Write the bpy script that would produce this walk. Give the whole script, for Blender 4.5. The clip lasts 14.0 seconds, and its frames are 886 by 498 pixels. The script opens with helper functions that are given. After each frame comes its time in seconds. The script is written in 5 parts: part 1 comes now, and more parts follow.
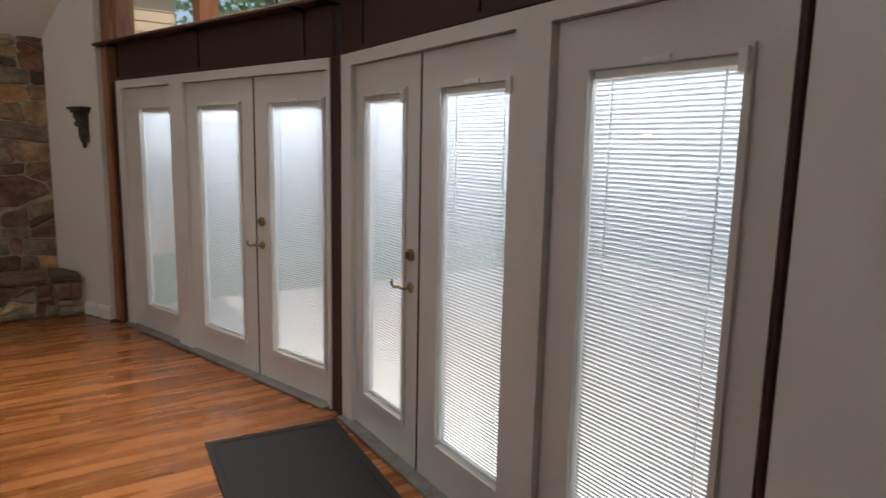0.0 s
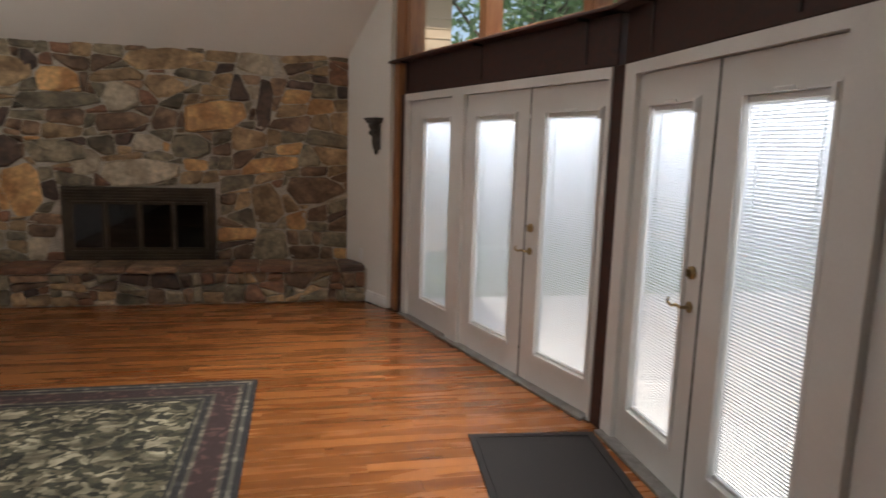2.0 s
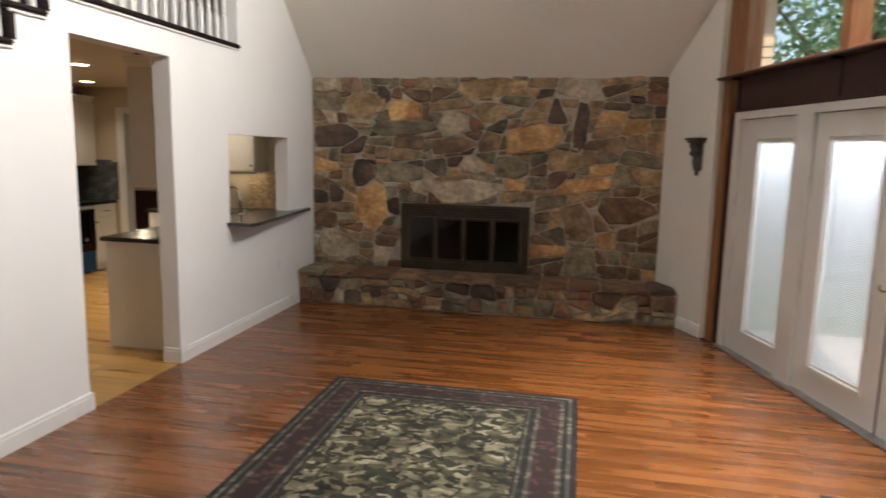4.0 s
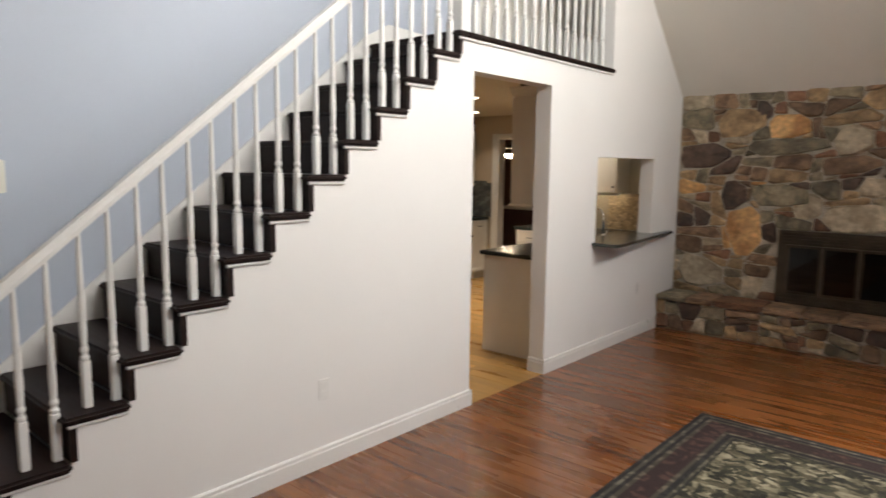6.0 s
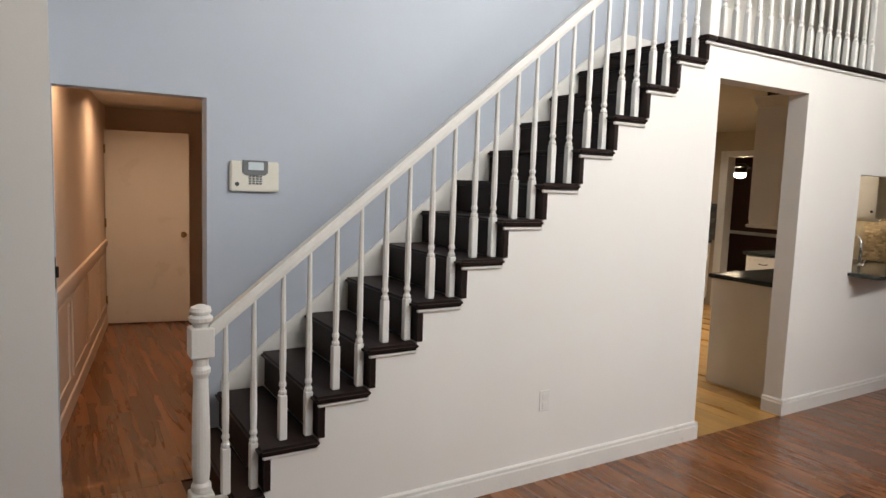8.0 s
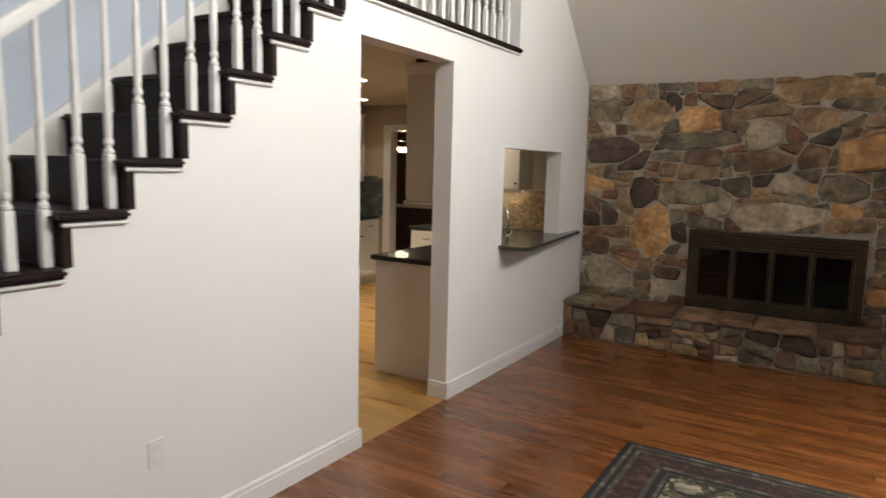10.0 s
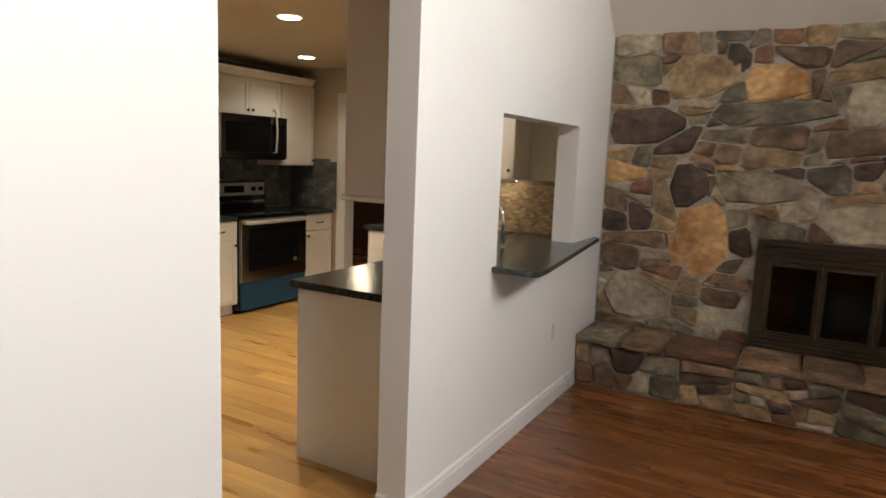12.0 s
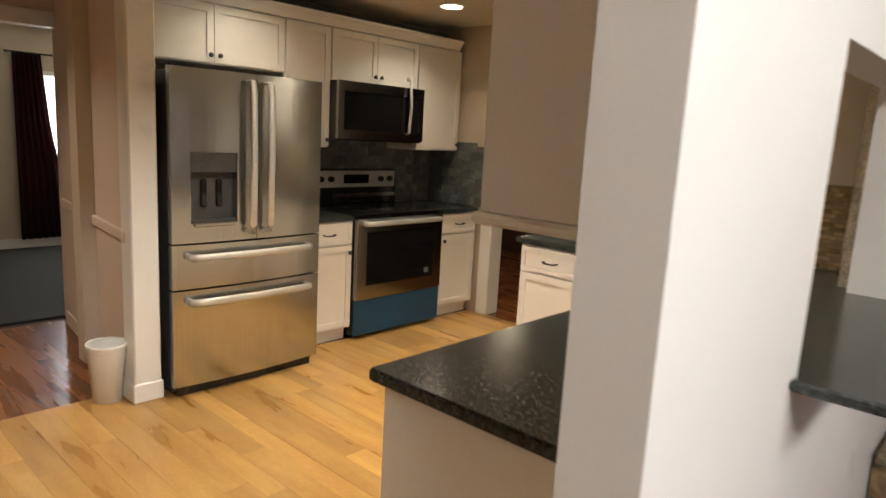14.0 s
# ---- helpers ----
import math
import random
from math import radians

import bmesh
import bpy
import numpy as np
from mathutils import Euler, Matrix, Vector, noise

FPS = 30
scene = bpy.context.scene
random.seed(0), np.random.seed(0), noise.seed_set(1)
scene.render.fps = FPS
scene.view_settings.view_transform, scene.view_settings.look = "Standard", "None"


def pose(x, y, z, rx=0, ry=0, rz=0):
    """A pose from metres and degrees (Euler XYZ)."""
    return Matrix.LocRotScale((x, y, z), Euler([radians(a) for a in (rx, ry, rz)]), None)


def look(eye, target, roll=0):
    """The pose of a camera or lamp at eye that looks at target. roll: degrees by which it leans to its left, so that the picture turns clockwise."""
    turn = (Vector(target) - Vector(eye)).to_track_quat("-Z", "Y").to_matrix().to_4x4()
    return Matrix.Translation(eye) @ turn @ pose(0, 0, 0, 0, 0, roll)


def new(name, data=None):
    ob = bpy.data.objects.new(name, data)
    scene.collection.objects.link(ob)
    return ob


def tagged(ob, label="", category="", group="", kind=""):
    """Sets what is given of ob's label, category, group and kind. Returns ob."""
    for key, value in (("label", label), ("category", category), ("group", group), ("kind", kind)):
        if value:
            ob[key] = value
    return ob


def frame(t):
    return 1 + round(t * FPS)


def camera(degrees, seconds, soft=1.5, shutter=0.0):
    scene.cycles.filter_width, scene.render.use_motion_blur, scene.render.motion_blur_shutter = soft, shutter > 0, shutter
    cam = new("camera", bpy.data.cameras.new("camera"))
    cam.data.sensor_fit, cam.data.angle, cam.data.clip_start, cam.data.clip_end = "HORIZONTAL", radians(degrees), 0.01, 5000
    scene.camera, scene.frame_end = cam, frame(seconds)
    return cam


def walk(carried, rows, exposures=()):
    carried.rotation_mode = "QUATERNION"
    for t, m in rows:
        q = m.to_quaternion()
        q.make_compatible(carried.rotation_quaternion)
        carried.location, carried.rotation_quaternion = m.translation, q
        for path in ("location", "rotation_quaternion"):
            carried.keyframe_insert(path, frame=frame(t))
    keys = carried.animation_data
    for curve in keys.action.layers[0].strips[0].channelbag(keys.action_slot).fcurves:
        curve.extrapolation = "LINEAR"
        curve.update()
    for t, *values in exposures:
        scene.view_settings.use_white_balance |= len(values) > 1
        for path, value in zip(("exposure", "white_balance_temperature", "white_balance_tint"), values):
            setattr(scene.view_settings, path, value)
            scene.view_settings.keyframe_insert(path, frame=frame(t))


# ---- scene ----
cam = camera(68.3, 14.0, shutter=0.5)
PATH = [
    (0, (1.923, 0.512, 1.557), (3.021, 2.154, 1.245), 1.2),
    (0.5, (1.895, 0.523, 1.56), (2.877, 2.237, 1.244), 1.2),
    (1, (1.861, 0.538, 1.567), (2.706, 2.323, 1.249), 1.3),
    (1.5, (1.824, 0.555, 1.563), (2.479, 2.419, 1.248), 1.5),
    (2, (1.782, 0.565, 1.565), (2.21, 2.494, 1.256), 1.8),
    (4.5, (1.39, 0.504, 1.66), (0.748, 2.378, 1.381), 1.0),
    (5, (1.352, 0.494, 1.666), (0.448, 2.258, 1.403), 1.0),
    (5.5, (1.3, 0.47, 1.666), (0.185, 2.11, 1.409), 0.8),
    (6, (1.281, 0.453, 1.657), (-0.026, 1.946, 1.406), 0.7),
    (6.5, (1.238, 0.428, 1.638), (-0.228, 1.766, 1.393), 0.9),
    (7, (1.198, 0.387, 1.619), (-0.396, 1.573, 1.39), 1.1),
    (7.5, (1.182, 0.359, 1.61), (-0.493, 1.431, 1.393), 1.4),
    (8, (1.145, 0.357, 1.593), (-0.554, 1.392, 1.388), 2.0),
    (8.5, (1.042, 0.415, 1.582), (-0.565, 1.588, 1.374), 2.0),
    (9, (0.992, 0.547, 1.618), (-0.383, 1.982, 1.391), 1.3),
    (11.5, (0.124, 2.32, 1.553), (-0.804, 4.073, 1.293), 1.8),
    (12, (-0.136, 2.709, 1.543), (-1.108, 4.433, 1.258), 2.3),
    (12.5, (-0.32, 3.078, 1.525), (-1.366, 4.758, 1.231), 3.4),
    (13, (-0.498, 3.443, 1.531), (-1.707, 5.006, 1.222), 4.3),
    (13.5, (-0.816, 3.736, 1.509), (-2.111, 5.224, 1.18), 3.7),
    (14, (-1.114, 4.011, 1.507), (-2.448, 5.46, 1.162), 3.2),
]
walk(cam, [(t, look(eye, target, roll)) for t, eye, target, roll in PATH],
     exposures=[(0.0, -0.02, 6850, 11), (2.2, 0.20, 6950, 12), (4.5, 0.54, 7050, 11), (7.0, 0.49, 7030, 10), (9.0, 0.42, 7000, 9), (12.5, 0.75, 7000, 9), (14.0, 1.00, 7050, 9)])

# ---- plan ----
W = -1.478            # living face of the white stair and kitchen wall
WB = -1.62            # its kitchen face
STONE_Y = 7.416       # face of the stone wall
BLUE_X = -2.32        # face of the blue wall behind the stair
RIDGE_Y = 3.93
EAVE_Z = 2.435
NEAR_Y = 0.375        # partition that runs to the hall
KITCHEN_Z = 2.40


def ceiling_z(y):
    return EAVE_Z + (STONE_Y - y if y > RIDGE_Y else y - (2 * RIDGE_Y - STONE_Y)) * 0.98


# ---- world and large lights ----
world = bpy.data.worlds.new("world")
scene.world = world
world.use_nodes = True
wn = world.node_tree.nodes
sky = wn.new("ShaderNodeTexSky")
sky.sky_type, sky.sun_disc = "NISHITA", False
sky.sun_elevation, sky.sun_rotation = radians(57), radians(179)
wn["Background"].inputs["Strength"].default_value = 0.15
world.node_tree.links.new(sky.outputs[0], wn["Background"].inputs["Color"])

sun_data = bpy.data.lights.new("sun", "SUN")
sun_data.energy, sun_data.angle, sun_data.color = 4.5, radians(0.5), (1.0, 0.95, 0.87)
sun = new("sun", sun_data)
sun.matrix_world = look((0.2, -9, 14), (0, 0, 0))


DOOR_LIGHT = 14.0      # power of the daylight at each glazed panel
FLOOR_SKY = 27.0      # power of the sky light falling steeply to the floor
CLERESTORY = 56.0     # power of the sky light let in high on the gable


def area_lamp(name, eye, target, w, h, power, color=(1, 1, 1), spread=180):
    d = bpy.data.lights.new(name, "AREA")
    d.shape, d.size, d.size_y, d.energy, d.color = "RECTANGLE", w, h, power, color
    d.spread = radians(spread)
    ob = new(name, d)
    ob.matrix_world = look(eye, target)
    return ob


# ---- materials ----
def nodes_of(name):
    m = bpy.data.materials.new(name)
    m.use_nodes = True
    return m, m.node_tree.nodes, m.node_tree.links, m.node_tree.nodes["Principled BSDF"]


def surface(name, dark, light, scale=8.0, rough=0.5, metal=0.0, stretch=(1, 1, 1), bump=0.1, fine=60.0, vary=0.0, rough_vary=0.1,
            coat=0.0, detail=6.0, distort=0.4, lo=0.3, hi=0.7, island=False, grime=0.12, knots=0.0):
    """Two scales of noise between two colours, with fine relief; vary: how far pieces differ in brightness."""
    m, n, l, b = nodes_of(name)
    tc, mp = n.new("ShaderNodeTexCoord"), n.new("ShaderNodeMapping")
    mp.inputs["Scale"].default_value = stretch
    l.new(tc.outputs["Object"], mp.inputs["Vector"])
    src = mp.outputs[0]
    if vary:
        if island:
            info = n.new("ShaderNodeNewGeometry").outputs["Random Per Island"]
        else:
            info = n.new("ShaderNodeObjectInfo").outputs["Random"]
        far = n.new("ShaderNodeVectorMath")
        far.operation = "MULTIPLY_ADD"
        com = n.new("ShaderNodeCombineXYZ")
        for k in range(3):
            l.new(info, com.inputs[k])
        l.new(com.outputs[0], far.inputs[0])
        far.inputs[1].default_value = (37.0, 53.0, 71.0)
        l.new(src, far.inputs[2])
        src = far.outputs[0]
    big, small = n.new("ShaderNodeTexNoise"), n.new("ShaderNodeTexNoise")
    big.inputs["Scale"].default_value, big.inputs["Detail"].default_value, big.inputs["Distortion"].default_value = scale, detail, distort
    small.inputs["Scale"].default_value, small.inputs["Detail"].default_value = fine, 4
    l.new(src, big.inputs["Vector"]), l.new(src, small.inputs["Vector"])
    ramp = n.new("ShaderNodeValToRGB")
    ramp.color_ramp.elements[0].position, ramp.color_ramp.elements[1].position = lo, hi
    ramp.color_ramp.elements[0].color, ramp.color_ramp.elements[1].color = (*dark, 1), (*light, 1)
    l.new(big.outputs["Fac"], ramp.inputs["Fac"])
    col = ramp.outputs[0]
    if grime:
        mr = n.new("ShaderNodeMapRange")
        mr.inputs["From Min"].default_value, mr.inputs["From Max"].default_value = 0.3, 0.7
        mr.inputs["To Min"].default_value, mr.inputs["To Max"].default_value = 1 - grime, 1 + grime
        l.new(small.outputs["Fac"], mr.inputs["Value"])
        mul = n.new("ShaderNodeVectorMath")
        mul.operation = "SCALE"
        l.new(col, mul.inputs[0]), l.new(mr.outputs[0], mul.inputs["Scale"])
        col = mul.outputs[0]
    if vary:
        mr = n.new("ShaderNodeMapRange")
        mr.inputs["To Min"].default_value, mr.inputs["To Max"].default_value = 1 - vary, 1 + vary
        l.new(info, mr.inputs["Value"])
        mul = n.new("ShaderNodeVectorMath")
        mul.operation = "SCALE"
        l.new(col, mul.inputs[0]), l.new(mr.outputs[0], mul.inputs["Scale"])
        col = mul.outputs[0]
    if knots:
        vor, kr, km, mul = n.new("ShaderNodeTexVoronoi"), n.new("ShaderNodeMapRange"), n.new("ShaderNodeMapping"), n.new("ShaderNodeVectorMath")
        km.inputs["Scale"].default_value = (2.6, 0.9, 0.9)
        vor.inputs["Scale"].default_value = 0.9
        kr.inputs["From Min"].default_value, kr.inputs["From Max"].default_value = 0.025, 0.11
        kr.inputs["To Min"].default_value, kr.inputs["To Max"].default_value = 1 - knots, 1.0
        mul.operation = "SCALE"
        l.new(src, km.inputs["Vector"]), l.new(km.outputs[0], vor.inputs["Vector"]), l.new(vor.outputs["Distance"], kr.inputs["Value"])
        l.new(col, mul.inputs[0]), l.new(kr.outputs[0], mul.inputs["Scale"])
        col = mul.outputs[0]
    l.new(col, b.inputs["Base Color"])
    rr = n.new("ShaderNodeMapRange")
    rr.inputs["To Min"].default_value, rr.inputs["To Max"].default_value = max(0.02, rough - rough_vary), min(1, rough + rough_vary)
    l.new(big.outputs["Fac"], rr.inputs["Value"])
    l.new(rr.outputs[0], b.inputs["Roughness"])
    b.inputs["Metallic"].default_value = metal
    b.inputs["Coat Weight"].default_value = coat
    b.inputs["Coat Roughness"].default_value = 0.12
    if bump:
        bp = n.new("ShaderNodeBump")
        bp.inputs["Strength"].default_value, bp.inputs["Distance"].default_value = bump, 0.01
        add = n.new("ShaderNodeMath")
        add.operation = "ADD"
        l.new(big.outputs["Fac"], add.inputs[0]), l.new(small.outputs["Fac"], add.inputs[1])
        l.new(add.outputs[0], bp.inputs["Height"])
        l.new(bp.outputs[0], b.inputs["Normal"])
    return m


def glow(name, color, power):
    m, n, l, b = nodes_of(name)
    b.inputs["Base Color"].default_value = (*color, 1)
    b.inputs["Emission Color"].default_value = (*color, 1)
    b.inputs["Emission Strength"].default_value = power
    return m


def clear_glass(name, tint=(1, 1, 1), rough=0.0):
    m, n, l, b = nodes_of(name)
    mix, tr, gl = n.new("ShaderNodeMixShader"), n.new("ShaderNodeBsdfTransparent"), n.new("ShaderNodeBsdfGlossy")
    tr.inputs["Color"].default_value = (*tint, 1)
    gl.inputs["Roughness"].default_value = rough
    lw, pw, ml = n.new("ShaderNodeLayerWeight"), n.new("ShaderNodeMath"), n.new("ShaderNodeMath")
    pw.operation, pw.inputs[1].default_value = "POWER", 4.0
    ml.operation, ml.inputs[1].default_value, ml.inputs[2].default_value = "MULTIPLY_ADD", 0.6, 0.035
    l.new(lw.outputs["Facing"], pw.inputs[0]), l.new(pw.outputs[0], ml.inputs[0])
    l.new(ml.outputs[0], mix.inputs[0]), l.new(tr.outputs[0], mix.inputs[1]), l.new(gl.outputs[0], mix.inputs[2])
    l.new(mix.outputs[0], n["Material Output"].inputs["Surface"])
    return m


def slat_material(name):
    m, n, l, b = nodes_of(name)
    b.inputs["Base Color"].default_value = (0.80, 0.81, 0.84, 1)
    b.inputs["Roughness"].default_value = 0.45
    mix, tl = n.new("ShaderNodeMixShader"), n.new("ShaderNodeBsdfTranslucent")
    tl.inputs["Color"].default_value = (0.80, 0.82, 0.87, 1)
    mix.inputs[0].default_value = 0.52
    l.new(b.outputs[0], mix.inputs[1]), l.new(tl.outputs[0], mix.inputs[2])
    l.new(mix.outputs[0], n["Material Output"].inputs["Surface"])
    return m


def rug_material(name, half_x, half_y):
    """A floral field of cream and olive on near black, and a border of dark, wine and beige bands."""
    m, n, l, b = nodes_of(name)
    tc = n.new("ShaderNodeTexCoord")
    warp = n.new("ShaderNodeTexNoise")
    warp.inputs["Scale"].default_value = 9
    l.new(tc.outputs["Object"], warp.inputs["Vector"])
    wv = n.new("ShaderNodeVectorMath")
    wv.operation = "MULTIPLY_ADD"
    l.new(warp.outputs["Color"], wv.inputs[0])
    wv.inputs[1].default_value = (0.24, 0.13, 0)
    l.new(tc.outputs["Object"], wv.inputs[2])
    vor = n.new("ShaderNodeTexVoronoi")
    vor.inputs["Scale"].default_value, vor.inputs["Randomness"].default_value = 26.0, 1.0
    vor.feature, vor.inputs["Smoothness"].default_value = "SMOOTH_F1", 0.35
    l.new(wv.outputs[0], vor.inputs["Vector"])
    leaf = n.new("ShaderNodeValToRGB")
    leaf.color_ramp.interpolation = "LINEAR"
    e = leaf.color_ramp.elements
    e[0].position, e[0].color = 0.0, (0.016, 0.016, 0.011, 1)
    e[1].position, e[1].color = 0.30, (0.045, 0.045, 0.028, 1)
    for p, c in ((0.44, (0.08, 0.073, 0.044, 1)), (0.58, (0.14, 0.122, 0.078, 1)), (0.74, (0.25, 0.222, 0.155, 1)), (0.88, (0.38, 0.345, 0.25, 1))):
        e.new(p).color = c
    pick_one = n.new("ShaderNodeSeparateXYZ")
    l.new(vor.outputs["Color"], pick_one.inputs[0])
    l.new(pick_one.outputs[0], leaf.inputs["Fac"])
    tone = n.new("ShaderNodeTexNoise")
    tone.inputs["Scale"].default_value, tone.inputs["Detail"].default_value = 4.0, 4
    l.new(tc.outputs["Object"], tone.inputs["Vector"])
    dark = n.new("ShaderNodeMixRGB")
    dark.blend_type = "MULTIPLY"
    tr = n.new("ShaderNodeValToRGB")
    tr.color_ramp.elements[0].position, tr.color_ramp.elements[1].position = 0.36, 0.58
    tr.color_ramp.elements[0].color, tr.color_ramp.elements[1].color = (0.28, 0.27, 0.22, 1), (1.0, 0.98, 0.95, 1)
    l.new(tone.outputs["Fac"], tr.inputs["Fac"])
    dark.inputs[0].default_value = 1
    l.new(leaf.outputs[0], dark.inputs[1]), l.new(tr.outputs[0], dark.inputs[2])
    sep = n.new("ShaderNodeSeparateXYZ")
    l.new(tc.outputs["Object"], sep.inputs[0])

    def math(op, a, c=None):
        q = n.new("ShaderNodeMath")
        q.operation = op
        for k, v in enumerate((a, c)):
            if v is None:
                continue
            if isinstance(v, (int, float)):
                q.inputs[k].default_value = v
            else:
                l.new(v, q.inputs[k])
        return q.outputs[0]
    dx = math("SUBTRACT", half_x, math("ABSOLUTE", sep.outputs[0]))
    dy = math("SUBTRACT", half_y, math("ABSOLUTE", sep.outputs[1]))
    d = math("MINIMUM", dx, dy)
    band = n.new("ShaderNodeValToRGB")
    band.color_ramp.interpolation = "CONSTANT"
    e = band.color_ramp.elements
    e[0].position, e[0].color = 0.0, (0.018, 0.016, 0.016, 1)
    e[1].position, e[1].color = 0.10, (0.11, 0.10, 0.08, 1)
    for p, c in ((0.17, (0.02, 0.018, 0.018, 1)), (0.25, (0.10, 0.085, 0.065, 1)), (0.33, (0.05, 0.024, 0.022, 1)),
                 (0.72, (0.10, 0.085, 0.065, 1)), (0.80, (0.018, 0.018, 0.018, 1)), (0.9, (0.09, 0.08, 0.06, 1)), (0.96, (0.02, 0.02, 0.018, 1))):
        e.new(p).color = c
    l.new(math("DIVIDE", d, 0.32), band.inputs["Fac"])
    wave = n.new("ShaderNodeTexVoronoi")
    wave.inputs["Scale"].default_value = 16
    l.new(wv.outputs[0], wave.inputs["Vector"])
    curl = n.new("ShaderNodeValToRGB")
    curl.color_ramp.elements[0].position, curl.color_ramp.elements[1].position = 0.25, 0.5
    curl.color_ramp.elements[0].color, curl.color_ramp.elements[1].color = (1.6, 1.6, 1.5, 1), (0.6, 0.6, 0.6, 1)
    l.new(wave.outputs["Distance"], curl.inputs["Fac"])
    bm2 = n.new("ShaderNodeMixRGB")
    bm2.blend_type, bm2.inputs[0].default_value = "MULTIPLY", 1
    l.new(band.outputs[0], bm2.inputs[1]), l.new(curl.outputs[0], bm2.inputs[2])
    pick = n.new("ShaderNodeMixRGB")
    l.new(math("LESS_THAN", d, 0.32), pick.inputs[0])
    l.new(dark.outputs[0], pick.inputs[1]), l.new(bm2.outputs[0], pick.inputs[2])
    l.new(pick.outputs[0], b.inputs["Base Color"])
    b.inputs["Roughness"].default_value = 0.95
    pile = n.new("ShaderNodeTexNoise")
    pile.inputs["Scale"].default_value = 350
    l.new(tc.outputs["Object"], pile.inputs["Vector"])
    bp = n.new("ShaderNodeBump")
    bp.inputs["Strength"].default_value, bp.inputs["Distance"].default_value = 0.5, 0.004
    l.new(pile.outputs["Fac"], bp.inputs["Height"])
    l.new(bp.outputs[0], b.inputs["Normal"])
    return m


M_WHITE = surface("white_wall_paint", (0.80, 0.785, 0.76), (0.83, 0.815, 0.79), 1.3, 0.55, bump=0.05, fine=180, grime=0.015)
M_CREAM = surface("cream_wall_paint", (0.74, 0.71, 0.65), (0.78, 0.75, 0.69), 1.3, 0.7, bump=0.05, fine=180, grime=0.015)
M_BLUE = surface("blue_wall_paint", (0.43, 0.48, 0.56), (0.46, 0.51, 0.59), 1.2, 0.6, bump=0.05, fine=180, grime=0.015)
M_HALL = surface("beige_pink_paint", (0.66, 0.53, 0.43), (0.70, 0.57, 0.47), 1.5, 0.6, bump=0.04, fine=180, grime=0.015)
M_TRIM = surface("white_trim_gloss", (0.76, 0.75, 0.72), (0.80, 0.79, 0.76), 3, 0.3, bump=0.02, fine=90, grime=0.02)
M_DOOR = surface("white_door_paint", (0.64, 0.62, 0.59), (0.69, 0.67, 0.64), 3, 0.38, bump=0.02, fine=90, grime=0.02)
M_CABINET = surface("white_cabinet_paint", (0.74, 0.71, 0.65), (0.79, 0.76, 0.70), 3, 0.35, bump=0.02, fine=90, grime=0.02)
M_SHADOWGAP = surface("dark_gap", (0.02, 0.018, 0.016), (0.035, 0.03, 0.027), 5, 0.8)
M_DARKWOOD = surface("dark_stained_wood", (0.007, 0.0035, 0.003), (0.022, 0.010, 0.008), 4, 0.5, stretch=(1, 12, 12), bump=0.06)
M_BEAM = surface("red_brown_timber", (0.020, 0.0055, 0.0034), (0.052, 0.013, 0.007), 3, 0.6, stretch=(6, 1, 10), bump=0.15, grime=0.2)
M_DARKWOOD.node_tree.nodes["Principled BSDF"].inputs["Specular IOR Level"].default_value = 0.22
M_PINE = surface("varnished_pine", (0.20, 0.075, 0.028), (0.38, 0.165, 0.065), 4, 0.4, stretch=(10, 10, 0.8), bump=0.08, coat=0.15)
M_FLOOR = surface("red_oak_plank", (0.12, 0.034, 0.009), (0.285, 0.100, 0.026), 1.1, 0.27, stretch=(1.0, 10, 10), bump=0.02, fine=26, vary=0.15, coat=0.35, grime=0.14,
                  distort=0.3, detail=5, knots=0.65)
M_FLOOR_FAR = surface("red_oak_plank_rest", (0.12, 0.034, 0.009), (0.285, 0.100, 0.026), 1.1, 0.27, stretch=(1.0, 10, 10), bump=0.02, fine=26, vary=0.15,
                      coat=0.35, grime=0.14, distort=0.3, detail=5, island=True, knots=0.65)
M_KFLOOR = surface("honey_plank", (0.42, 0.215, 0.058), (0.62, 0.375, 0.125), 1.5, 0.30, stretch=(1.0, 5, 5), bump=0.02, fine=30, vary=0.24, coat=0.2, grime=0.08, distort=0.2, detail=4)
M_KFLOOR_FAR = surface("honey_plank_rest", (0.42, 0.215, 0.058), (0.62, 0.375, 0.125), 1.5, 0.30, stretch=(1.0, 5, 5), bump=0.02, fine=30, vary=0.24, coat=0.2,
                       grime=0.08, distort=0.2, detail=4, island=True)
M_SUBFLOOR = surface("floor_joint", (0.05, 0.02, 0.01), (0.07, 0.03, 0.015), 6, 0.7)
M_MORTAR = surface("grey_mortar", (0.34, 0.30, 0.24), (0.52, 0.46, 0.375), 10, 0.9, bump=0.5, fine=80, grime=0.25)
